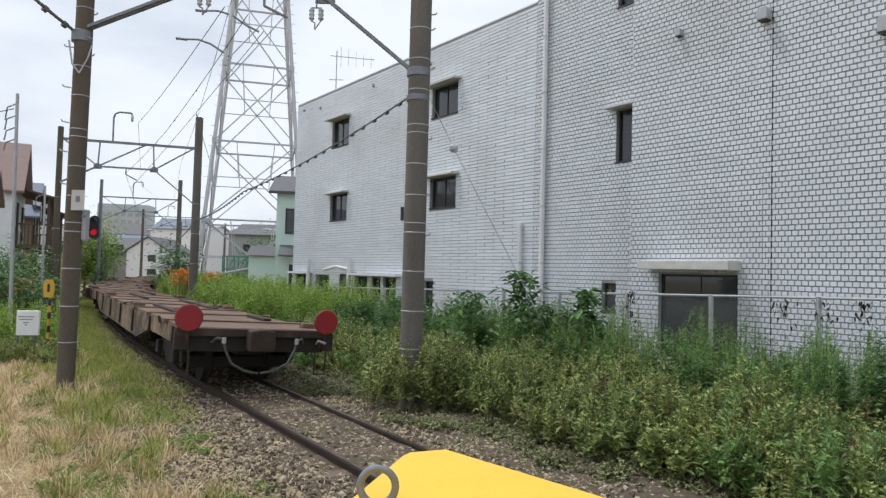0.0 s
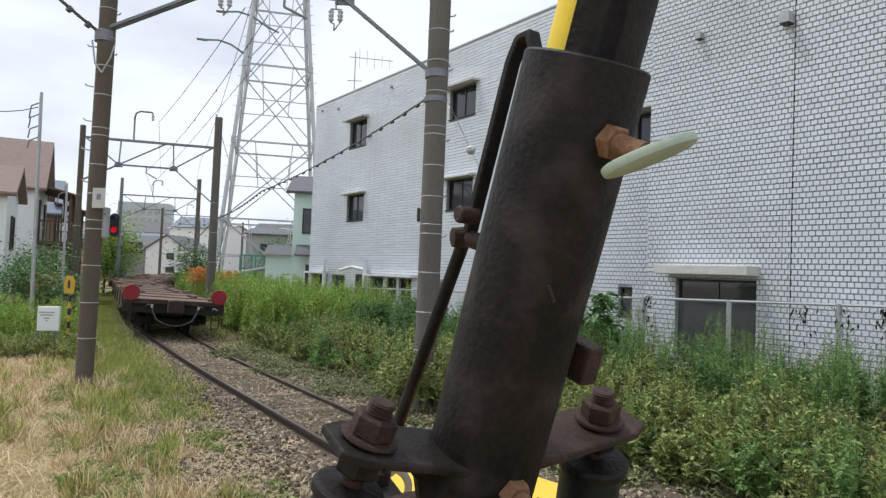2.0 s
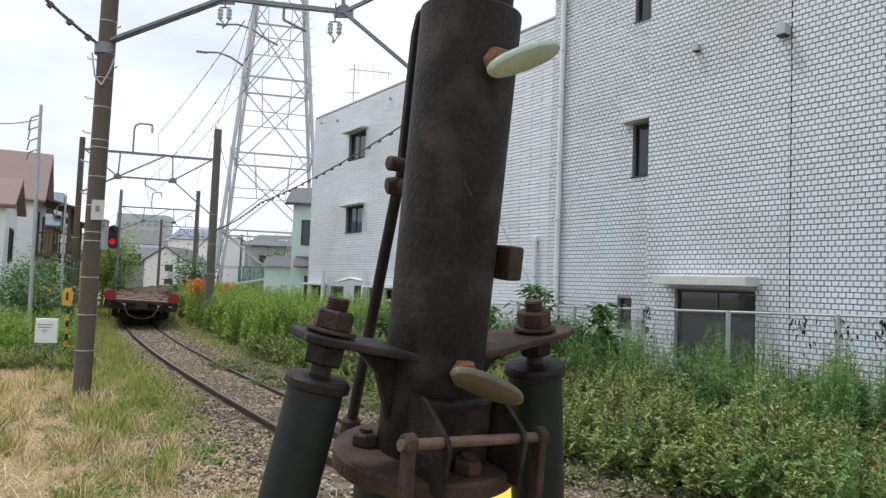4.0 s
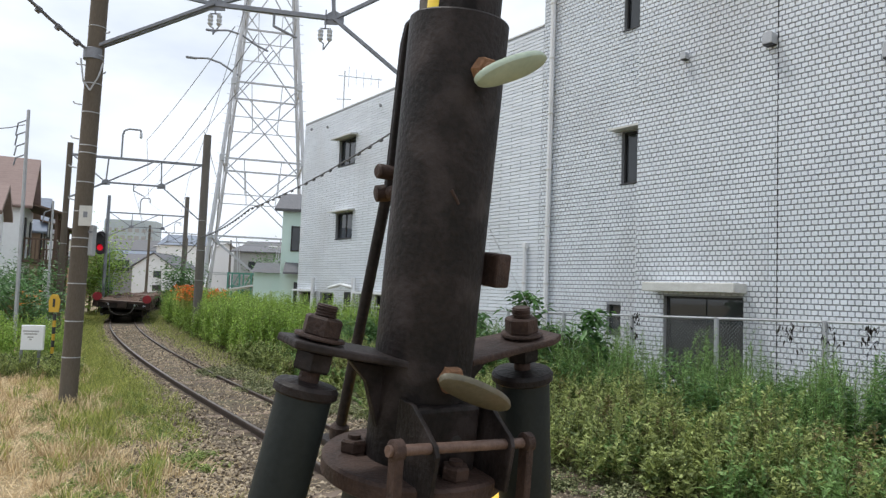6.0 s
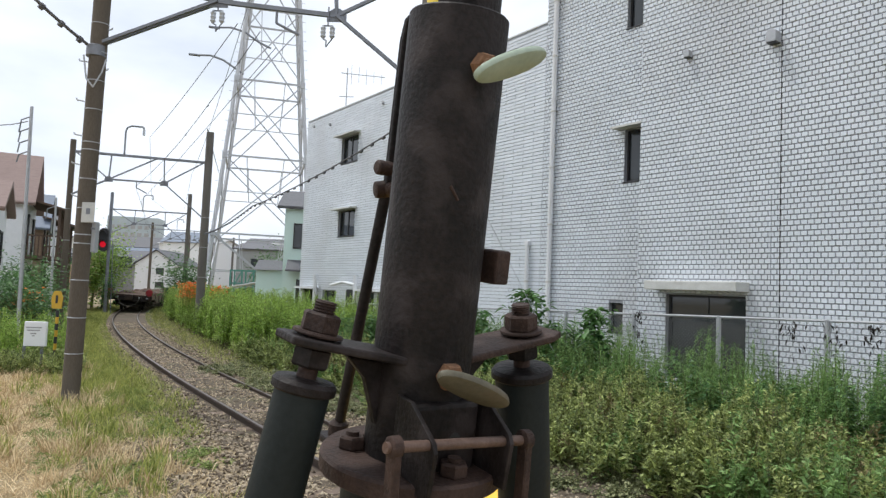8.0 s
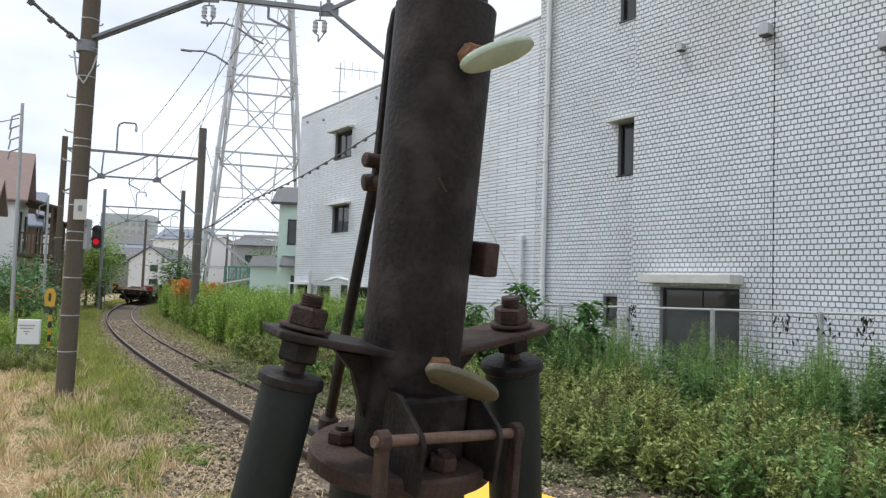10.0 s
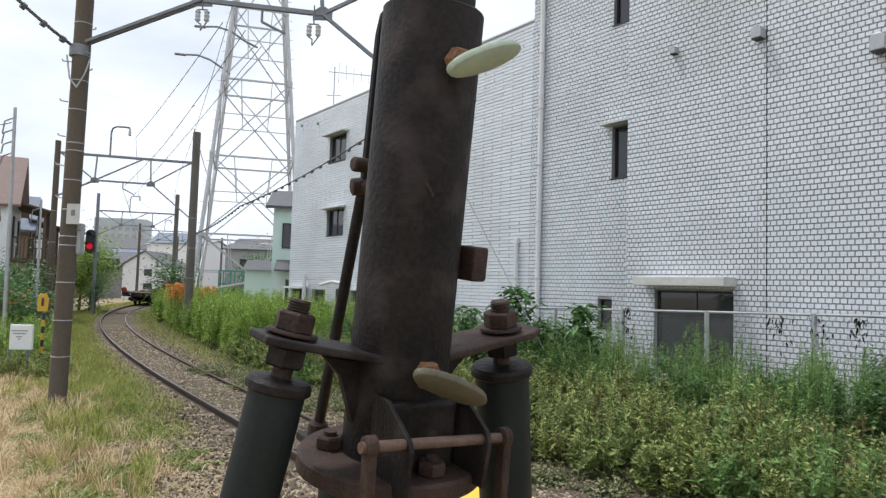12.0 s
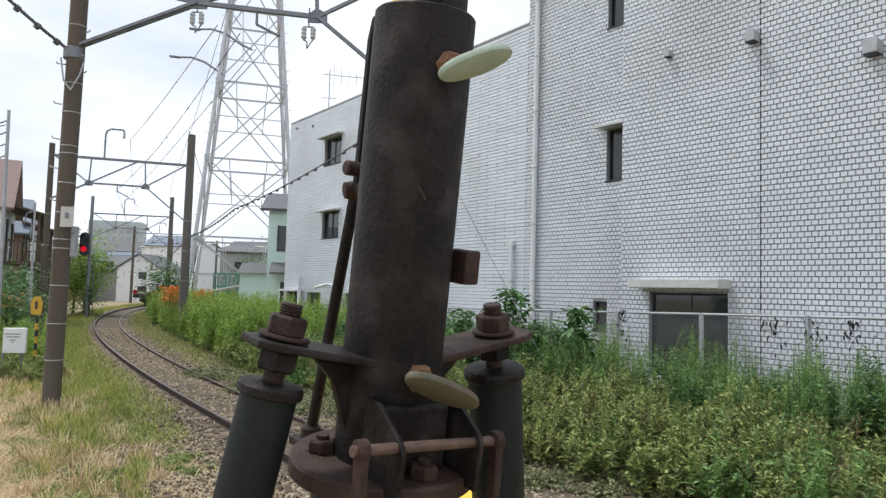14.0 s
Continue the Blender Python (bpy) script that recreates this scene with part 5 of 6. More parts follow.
def grasses():
    rng = np.random.default_rng(21)
    p, s, o = scatter_line(rng, 105000, -7, 26, -8.0, -1.6)
    pat = np.sin(p[:, 0] * 1.1 + 1.3) * np.cos(p[:, 1] * 0.9) + 0.5 * np.sin(p[:, 0] * 2.7 + p[:, 1] * 1.9) + rng.normal(0, 0.35, len(p))
    near = o > -2.35 - 0.35 * np.sin(s * 0.8) + np.clip(2.0 - s, 0, 3) * 0.5
    bare = (s < 0.5) & (o > -2.75 + 0.35 * np.sin(s * 2.3)) & (rng.random(len(p)) < 0.85)
    dry = (pat > -1.25) & ~near
    thin = rng.random(len(p)) < 0.55 + 0.45 * (np.sin(p[:, 0] * 3.3) * np.sin(p[:, 1] * 2.9) > -0.2)
    k = dry & ~bare & thin
    blades("dry_grass", rng, p[k], 0.03, 0.13, 0.0045, 0.15, M_STRAW, "dry straw-coloured grass")
    k = ~dry & ~bare
    blades("green_grass", rng, p[k], 0.05, 0.18, 0.0045, 0.08, M_GRASS, "short green grass strip beside the rails")
    p, s, o = scatter_line(rng, 16000, 2, 70, -2.6, -1.15)
    blades("green_grass", rng, p, 0.06, 0.22, 0.006, 0.08, M_GRASS, "short green grass strip beside the rails")
    p, s, o = scatter_line(rng, 24000, -2.0, 30, -2.8, -1.2)
    blades("green_grass", rng, p, 0.04, 0.17, 0.005, 0.08, M_GRASS, "short green grass strip beside the rails")
    p, s, o = scatter_line(rng, 16000, 4, 75, 1.3, 3.2)
    blades("green_grass", rng, p, 0.06, 0.22, 0.006, 0.08, M_GRASS, "green grass on the ballast edge")
    # flattened straw that covers the soil
    p, s, o = scatter_line(rng, 90000, -9, 9, -8.0, -1.7)
    k = (o < -2.5 + 0.4 * np.sin(s * 1.9)) | (rng.random(len(p)) < 0.3)
    p = p[k]
    p[:, 2] = GZ + 0.012
    blades("flattened_straw", rng, p, 0.004, 0.05, 0.0042, 0.09, M_STRAW, "flattened beige straw over the soil")
    # litter of dead stalks lying on gravel and between the rails
    p, s, o = scatter_line(rng, 26000, -7, 24, -3.4, 3.6)
    k = np.abs(np.abs(o) - 0.566) > 0.07
    p = p[k]
    p[:, 2] = np.where(np.abs(o[k]) < 0.9, -0.08, np.where(o[k] > -1.3, -0.07, GZ + 0.02))
    blades("dead_stalks", rng, p, 0.005, 0.035, 0.004, 0.07, M_STRAW, "dead straw lying on the stones")
    # grass that creeps up to the rails on both sides
    p, s, o = scatter_line(rng, 15000, 0, 40, -1.9, -0.85)
    p[:, 2] = -0.075
    blades("green_grass", rng, p, 0.03, 0.14, 0.005, 0.07, M_GRASS, "short green grass strip beside the rails")
    p, s, o = scatter_line(rng, 9000, 3, 45, 0.95, 2.6)
    p[:, 2] = -0.075
    blades("dry_grass", rng, p, 0.03, 0.12, 0.005, 0.08, M_GRASS, "thin yellow-green grass on the ballast edge")
    # standing tufts, most of them dry, some fresh
    for mat, n, lab, name in ((M_STRAW, 420, "standing tufts of dry grass", "dry_grass"), (M_GRASS, 300, "fresh green tufts in the dry grass", "green_grass")):
        c, s, o = scatter_line(rng, n, -8, 16, -7.8, -2.0)
        q, idx = clumped(rng, c, 44, 0.13)
        blades(name, rng, q, 0.08, 0.30, 0.0065, 0.11, mat, lab)
    # creeping patches in the gravel
    n = 420
    q, s, o = scatter_line(rng, n, -7, 2.5, -3.3, -1.5)
    k = np.sin(q[:, 0] * 2.3 + 1.0) * np.sin(q[:, 1] * 2.0) + rng.normal(0, 0.2, n) < 0.1
    q = q[k]
    n = len(q)
    bushes("ground_cover", rng, q, rng.uniform(0.03, 0.10, n), rng.uniform(0.1, 0.3, n), 10, 12, 0.055, 0.022, M_CREEP, "small green weeds creeping in the gravel", "weeds", up=0.3)


grasses()


def stones():
    rng = np.random.default_rng(31)
    base = np.array([(1, 0, -0.3), (-0.5, 0.87, -0.3), (-0.5, -0.87, -0.3), (0.4, 0.6, 0.6), (-0.8, 0.0, 0.55), (0.4, -0.6, 0.65)])
    faces = np.array([(3, 4, 5), (0, 3, 5), (0, 1, 3), (1, 4, 3), (1, 2, 4), (2, 5, 4), (2, 0, 5)])
    p1, s, o = scatter_line(rng, 46000, -8, 20, -1.5, 4.2)
    k = (np.abs(np.abs(o) - 0.566) > 0.08)
    p1, o = p1[k], o[k]
    p1[:, 2] = np.where(np.abs(o) < 0.85, -0.092, -0.078) + rng.normal(0, 0.008, len(p1))
    p2, s, o = scatter_line(rng, 15000, -8, 2.2, -3.0, -1.2)
    k = np.sin(p2[:, 0] * 2.3 + 1.0) * np.sin(p2[:, 1] * 2.0) + rng.normal(0, 0.35, len(p2)) > -0.25
    p2 = p2[k]
    p2[:, 2] = GZ + 0.01
    p = np.concatenate([p1, p2])
    n = len(p)
    r = np.where(np.arange(n) < len(p1), rng.uniform(0.3, 1.0, n) ** 1.4 * 0.040, rng.uniform(0.3, 1.0, n) ** 2 * 0.034)
    a = rng.uniform(0, 2 * np.pi, n)
    q = base[None] * r[:, None, None] * rng.uniform(0.7, 1.3, (n, 6, 3))
    c, s2 = np.cos(a)[:, None], np.sin(a)[:, None]
    x, y = q[:, :, 0] * c - q[:, :, 1] * s2, q[:, :, 0] * s2 + q[:, :, 1] * c
    v = np.stack([x, y, q[:, :, 2]], 2) + p[:, None, :]
    f = (np.arange(n)[:, None, None] * 6 + faces[None]).reshape(-1, 3)
    tagged(np_mesh("ballast_stones", v.reshape(-1, 3), f, M_STONE), "loose crushed stones of the track bed", "stones", kind="stuff")


stones()


# ---- wires ----
def wire(pts, r, label, sag=0.0, beads=0, mat=None, name="overhead_wire"):
    out = []
    for a, b in zip(pts[:-1], pts[1:]):
        a, b = Vector(a), Vector(b)
        for k in range(8):
            t = k / 8
            out.append(a.lerp(b, t) - Vector((0, 0, sag * 4 * t * (1 - t))))
    out.append(Vector(pts[-1]))
    w = thing(name, label, "wire")
    part("strand", cable(out, r), mat or M_WIRE, w)
    for k in range(beads):
        t = (k + 0.5) / beads * (len(out) - 1)
        i = int(t)
        p = out[i].lerp(out[min(i + 1, len(out) - 1)], t - i)
        d = (out[min(i + 1, len(out) - 1)] - out[i]).normalized()
        part("clamp", rod(bmesh.new(), p - d * 0.035 + Vector((0, 0, -0.02)), p + d * 0.035 + Vector((0, 0, -0.02)), r * 1.9, n=8), M_WIRE, w)
    return w


THIN = "thin dark overhead wire along the line"
wire([(-4.05, 12.1, 6.75), (-12.3, 27.0, 7.75), (-22.6, 50.6, 8.0), (-29.8, 75.7, 8.5)], 0.008, THIN, 0.1)
wire([(-3.3, 11.0, 6.2), (-7.66, 18.5, 5.75), (-12.5, 26.5, 5.65), (-22.6, 50.6, 5.8)], 0.007, THIN, 0.05, 9)
wire([(-3.0, 10.9, 5.9), (-12.3, 26.6, 5.1), (-22.6, 50.6, 5.1)], 0.006, THIN, 0.05)
wire([(-3.4, 11.0, 7.2), (-10.6, 27.2, 6.3), (-20.5, 51, 6.6)], 0.006, THIN, 0.3)
wire([(-0.66, 10.94, 4.87), (-5.6, 18.9, 4.2), (-9.95, 27.2, 3.95), (-19.9, 51.1, 4.2)], 0.016, "twisted grey cable slung between the masts", 0.12, 60)
wire([(-6.35, 11.4, 6.0), (-7.6, 9.0, 7.6)], 0.03, "thick black cable at the mast head", 0.15, 8)
wire([(-12.8, 20.0, 6.6), (-15.0, 17.5, 6.9)], 0.014, "drooping service wire at the utility pole", 0.5)
wire([(-16.3, 44, 12), (-60, 180, 26)], 0.03, "distant transmission line beside the pylon", 1.2)
GUY = wire([(-0.32, 10.9, 4.93), (0.13, 11.7, 4.22), (2.3, 13.2, 0.5)], 0.006, "steel guy wire with an insulator", 0, 0, M_TOWER, "guy_wire")
part("insulator", lathe(bmesh.new(), [(0.02, -0.09), (0.075, -0.05), (0.085, 0.0), (0.06, 0.05), (0.02, 0.09)], 18,
     Matrix.Translation((0.13, 11.7, 4.22)) @ Vector((0.42, 0.8, -0.64)).to_track_quat("Z", "Y").to_matrix().to_4x4()), M_PORC, GUY, "grey porcelain guy insulator", True)


def fittings(mast, x, y, rows):
    """step bolts, hooks and cable clips on a near mast"""
    for z, a, l in rows:
        c, s = math.cos(radians(a)), math.sin(radians(a))
        r = 0.150
        k = part("hook", tube_path(bmesh.new(), [(c * r * 0.9, s * r * 0.9, z), (c * (r + l), s * (r + l), z + 0.02), (c * (r + l + 0.02), s * (r + l + 0.02), z + 0.05)], 0.012, 8), M_GALV, mast, smooth=True)


fittings(pl, -6.26, 11.48, [(4.45, 180, 0.10), (5.05, 178, 0.11), (3.95, 182, 0.1), (5.75, 170, 0.14), (5.6, 10, 0.06), (3.4, 180, 0.07), (6.3, 0, 0.1)])
fittings(pr, -0.45, 10.26, [(6.0, 5, 0.08), (6.25, 2, 0.1), (5.35, 0, 0.09), (4.2, 3, 0.07), (3.3, 0, 0.08), (2.65, 4, 0.09), (6.9, 0, 0.1)])
part("clamp", lathe(bmesh.new(), [(0.150, -0.10), (0.165, -0.09), (0.165, 0.09), (0.150, 0.10)], 26, Matrix.Translation((0.02, 0, 5.92))), M_STEEL, pl, "galvanised strut clamp", True)
part("cable_loop", tube_path(bmesh.new(), [(-0.1, -0.18, 5.8), (-0.02, -0.2, 5.4), (0.1, -0.19, 5.25), (0.22, -0.17, 5.5), (0.26, -0.12, 5.75)], 0.014), M_GALV, pl, "hanging grey cable loop", True)
part("clamp", lathe(bmesh.new(), [(0.172, -0.07), (0.19, -0.06), (0.19, 0.06), (0.172, 0.07)], 26, Matrix.Translation((0.0, 0, 5.29))), M_STEEL, pr, "galvanised strut clamp", True)
part("clamp", lathe(bmesh.new(), [(0.174, -0.05), (0.186, -0.04), (0.186, 0.04), (0.174, 0.05)], 26, Matrix.Translation((0.0, 0, 4.87))), M_STEEL, pr, "galvanised cable clamp", True)
part("relay_box", box(bmesh.new(), (0.11, 0.14, 0.52), (0.172, 0.06, 2.72), bevel=0.012), M_GALV, pl, "grey equipment box strapped to the mast")
part("box_strap", box(bmesh.new(), (0.20, 0.03, 0.035), (0.12, -0.02, 2.86)), M_STEEL, pl)
pb = part("mast_plate", box(bmesh.new(), (0.22, 0.012, 0.34), (0.16, -0.156, 3.12), bevel=0.004), M_LINTEL, pl, "small white plate on the mast")
part("marking", box(bmesh.new(), (0.07, 0.004, 0.10), (0.16, -0.164, 3.14)), M_STEEL, pb)
part("small_box", box(bmesh.new(), (0.05, 0.08, 0.22), (-0.20, -0.02, 3.0), bevel=0.008), M_BLACK, pr)

# ---- houses and the distance ----
M_CREAM = material("cream_wall", (0.55, 0.53, 0.48), (0.68, 0.66, 0.60), 1.2, 0.9, bump=0.1, stain=(0.42, 0.4, 0.36), stain_scale=0.6)
M_MINT = material("mint_green_wall", (0.58, 0.73, 0.68), (0.66, 0.81, 0.76), 1.0, 0.9, bump=0.1)
M_GREYW = material("grey_wall", (0.30, 0.30, 0.30), (0.42, 0.42, 0.42), 1.0, 0.9, bump=0.1)
M_BROWNW = material("brown_timber", (0.07, 0.045, 0.03), (0.14, 0.09, 0.065), 3, 0.8, bump=0.3)
M_TERRA = material("red_brown_roof", (0.20, 0.14, 0.125), (0.29, 0.215, 0.195), 3, 0.85, bump=0.4, stretch=(1, 6, 1))
M_TIMBER = material("tan_boarded_gable", (0.17, 0.115, 0.075), (0.28, 0.20, 0.14), 3, 0.85, bump=0.3, stretch=(1, 1, 6))
M_BLUETILE = material("blue_grey_tile_roof", (0.10, 0.125, 0.17), (0.20, 0.235, 0.30), 4, 0.65, bump=0.4, stretch=(1, 6, 1))
M_SLATE = material("grey_tile_roof", (0.07, 0.072, 0.08), (0.15, 0.15, 0.165), 4, 0.7, bump=0.4, stretch=(1, 6, 1))
M_ORWALL = material("terracotta_wall", (0.36, 0.22, 0.15), (0.46, 0.30, 0.21), 1.0, 0.9, bump=0.1)
# distance haze is mixed into the base colours of the far block and hills
M_HILL = material("haze_tinted_far_town", (0.34, 0.40, 0.44), (0.50, 0.55, 0.58), 0.02, 1.0, bump=0, fine=0.3)
M_FARGREEN = material("haze_tinted_far_trees", (0.17, 0.24, 0.20), (0.30, 0.37, 0.32), 0.05, 1.0, bump=0, fine=0.4)
M_GREENST = material("sea_green_steel", (0.06, 0.22, 0.18), (0.12, 0.32, 0.26), 4, 0.6, bump=0.1)
M_SIGN = material("warning_yellow", (0.50, 0.30, 0.02), (0.60, 0.37, 0.03), 9, 0.5, bump=0.05)
M_WHITE = material("white_enamel", (0.72, 0.73, 0.75), (0.82, 0.83, 0.85), 5, 0.45, bump=0.05)
M_REDLAMP = glow("lit_red_signal", (0.6, 0.0, 0.015), 0.6)


def house(x, y, yaw, w, d, h, rise, wall, roof, label, wins=(), over=0.4, name="house"):
    """gabled house: local x along the ridge, openings on its -y and +x sides"""
    g = thing(name, label, "house", pose(x, y, GZ, 0, 0, yaw), group="houses along the line")
    bm = bmesh.new()
    prism(bm, [(-d / 2, 0), (d / 2, 0), (d / 2, h), (0, h + rise), (-d / 2, h)], w, YZ(-w / 2))
    wl = part("wall", bm, wall, g)
    for s in (-1, 1):
        L = math.hypot(d / 2 + over, rise * (1 + over / (d / 2)))
        ang = math.degrees(math.atan2(rise, d / 2))
        rf = part("roof", box(bmesh.new(), (w + 2 * over, L, 0.12), (0, s * (d / 4 + over / 2), h + rise / 2 - rise * over / d + 0.09), pose(0, 0, 0, -s * ang, 0, 0)), roof, g)
        n = int(L / 0.28)
        for k in range(n if y < 45 else 0):
            f = (k + 0.5) / n
            part("tile_course", box(bmesh.new(), (w + 2 * over, 0.30, 0.04), (0, s * f * (d / 2 + over), h + rise * (1 - f * (1 + over / (d / 2))) + 0.175), pose(0, 0, 0, -s * ang - s * 4, 0, 0)), roof, rf)
    for side, u, z, ww, hh in wins:
        if side == "y":
            wm = Matrix.Translation((u, -d / 2 - 0.01, z))
        else:
            wm = Matrix.Translation((w / 2 + 0.01, u, z)) @ pose(0, 0, 0, 0, 0, 90)
        bmw = bmesh.new()
        for sx in (-1, 1):
            box(bmw, (0.07, 0.1, hh + 0.1), wm @ Vector((sx * ww / 2, 0, 0)), wm.to_3x3().to_4x4())
            box(bmw, (ww, 0.1, 0.07), wm @ Vector((0, 0, sx * hh / 2)), wm.to_3x3().to_4x4())
        wi = part("window", bmw, M_BLACK, g)
        part("pane", box(bmesh.new(), (ww, 0.03, hh), wm @ Vector((0, 0.0, 0)), wm.to_3x3().to_4x4()), M_GLASS, wi)
    return g


W2 = (("y", -1.6, 4.0, 1.3, 1.2), ("y", 1.4, 4.0, 1.3, 1.2), ("y", -1.6, 1.4, 1.3, 1.3), ("x", 0.8, 4.2, 1.1, 1.2), ("x", -1.2, 1.4, 1.1, 1.1))
def gable_balcony(g, w, y0, y1, z):
    """timber balcony on a house's gable end, with posts, canopy and what stands on it"""
    x = w / 2
    b = part("balcony", box(bmesh.new(), (1.4, y1 - y0, 0.16), (x + 0.7, (y0 + y1) / 2, z)), M_BROWNW, g, "brown timber balcony")
    n = int((y1 - y0) / 0.2)
    for k in range(n + 1):
        part("baluster", box(bmesh.new(), (0.04, 0.06, 0.95), (x + 1.36, y0 + 0.03 + k * (y1 - y0 - 0.06) / n, z + 0.52)), M_BROWNW, b)
    for k in range(9):
        part("baluster", box(bmesh.new(), (0.06, 0.04, 0.95), (x + 0.1 + 0.15 * k, y0 + 0.03, z + 0.52)), M_BROWNW, b)
    part("rail", box(bmesh.new(), (0.09, y1 - y0, 0.08), (x + 1.36, (y0 + y1) / 2, z + 1.02)), M_BROWNW, b)
    part("rail", box(bmesh.new(), (1.3, 0.09, 0.08), (x + 0.7, y0 + 0.03, z + 1.02)), M_BROWNW, b)
    for y in (y0 + 0.06, (y0 + y1) / 2, y1 - 0.06):
        part("post", box(bmesh.new(), (0.11, 0.11, z + 2.4), (x + 1.33, y, (z + 2.4) / 2)), M_BROWNW, b)
    part("canopy", box(bmesh.new(), (1.8, y1 - y0 + 0.4, 0.09), (x + 0.8, (y0 + y1) / 2, z + 2.5), pose(0, 0, 0, 0, 14, 0)), M_BROWNW, b, "sloping brown canopy")
    for k, y in enumerate((y0 + 0.9, y1 - 1.0)):
        s = part("sliding_door", box(bmesh.new(), (0.06, 0.8, 1.95), (x + 0.04, y, z + 1.05)), M_BLACK, b)
        part("frame", box(bmesh.new(), (0.08, 0.06, 1.95), (x + 0.06, y + 0.1, z + 1.05)), M_WHITE, s, "white door frame")
    part("laundry", box(bmesh.new(), (0.03, 0.5, 0.8), (x + 0.9, (y0 + y1) / 2 + 0.3, z + 1.7)), M_WHITE, b, "pale washing on a line")


W2 = (("y", -1.6, 4.0, 1.3, 1.2), ("y", 1.4, 4.0, 1.3, 1.2), ("y", -1.6, 1.4, 1.3, 1.3), ("x", 0.8, 4.2, 1.1, 1.2), ("x", -1.2, 1.4, 1.1, 1.1))
WX = (("y", -1.2, 4.2, 1.3, 1.2), ("y", 1.6, 1.6, 1.3, 1.3), ("x", -1.2, 1.4, 1.6, 1.9), ("x", 1.3, 1.4, 1.4, 1.9))
hA = house(-24.2, 32.2, 28, 7.0, 6.0, 5.55, 2.35, M_WHITE, M_TERRA, "white gabled house with a faded red-brown roof", WX, over=0.35)
gable_balcony(hA, 7.0, -2.7, 2.3, 2.95)
house(-19.9, 24.4, 28, 6.0, 3.6, 4.5, 1.0, M_WHITE, M_TERRA, "white lower wing of the house behind", (("x", 0.0, 3.1, 0.9, 1.2),), over=0.3)
hB = house(-28.2, 40.2, 28, 7.0, 6.0, 4.9, 2.0, M_TIMBER, M_BLUETILE, "brown-gabled house with a blue-grey tiled roof", WX, over=0.35)
gable_balcony(hB, 7.0, -2.7, 2.3, 2.8)
house(-32.9, 50.0, 28, 7.0, 6.5, 5.4, 1.7, M_WHITE, M_SLATE, "white two-storey house behind the masts", WX)
mint = house(-7.1, 40.2, 8, 4.9, 6.0, 6.35, 1.1, M_MINT, M_SLATE, "pale mint-green two-storey house with grey roof", (("y", -1.7, 4.8, 0.45, 1.3), ("y", -1.4, 1.4, 0.5, 2.0), ("y", 1.2, 4.7, 1.0, 1.2)))
pr_m = part("porch_roof", prism(bmesh.new(), [(-0.1, 0), (1.1, -0.15), (1.1, -0.05), (-0.1, 0.55)], 1.5, Matrix.Translation((-2.2, -3.0, 3.0)) @ Matrix(((0, 0, 1, 0), (-1, 0, 0, 0), (0, 1, 0, 0), (0, 0, 0, 1)))), M_SLATE, mint, "small dark tiled porch roof")
mw = part("wing", box(bmesh.new(), (1.5, 3.0, 2.9), (-3.15, -1.0, 1.45)), M_MINT, mint, "low mint-green side wing")
part("wing_roof", prism(bmesh.new(), [(-1.8, 0), (1.8, 0), (0.0, 0.6)], 1.7, Matrix.Translation((-4.0, -1.0, 2.9)) @ YZ(0)), M_SLATE, mw)
house(-34.4, 83.0, -88, 8.0, 4.8, 3.9, 1.6, M_WHITE, M_SLATE, "small white gabled house beyond the curve", (("x", 0.5, 3.1, 0.8, 0.7), ("x", 0.5, 1.5, 0.9, 0.6)), over=0.25)
house(-43.0, 78.0, 5, 5.0, 7.0, 4.3, 0.9, M_ORWALL, M_SLATE, "terracotta-walled house beyond the signal", W2)
house(-40.5, 84.0, 8, 6.0, 7.0, 3.8, 1.6, M_GREYW, M_SLATE, "low grey house with a tiled roof", W2)
house(-20.5, 86.0, 3, 11.0, 8.0, 6.2, 0.8, M_GREYW, M_SLATE, "long grey building with a low dark roof", (("y", -3, 4.5, 1.5, 1.1), ("y", 0, 4.5, 1.5, 1.1), ("y", 3, 4.5, 1.5, 1.1)))
rng_h = random.Random(8)
for k in range(26):
    yy = rng_h.uniform(105, 210)
    xx = yy * rng_h.uniform(-0.60, -0.22)
    house(xx, yy, rng_h.uniform(-25, 25), rng_h.uniform(7, 12), rng_h.uniform(6, 9), rng_h.uniform(5, 8) + yy * 0.012, rng_h.uniform(0.8, 2.2),
          rng_h.choice((M_CREAM, M_GREYW, M_WHITE, M_WHITE, M_CREAM)), rng_h.choice((M_SLATE, M_GREYW, M_BLUETILE)), "distant house among the roofs of the town",
          (("y", -2, 4.6, 1.4, 1.2), ("y", 1.5, 4.6, 1.4, 1.2), ("y", 0, 2.0, 1.6, 1.3)))
# a block of flats and wooded hills on the skyline
fb = thing("apartment_block", "pale blue-grey apartment block on the skyline", "building", pose(-140, 300, 0, 0, 0, 12))
part("wall", box(bmesh.new(), (21, 12, 29), (0, 0, 14.1)), M_HILL, fb)
for fl in range(7):
    for c in range(7):
        part("window", box(bmesh.new(), (1.8, 0.2, 1.6), (-8.4 + 2.8 * c, -6.02, 5 + 3.2 * fl)), M_GREYW, fb)


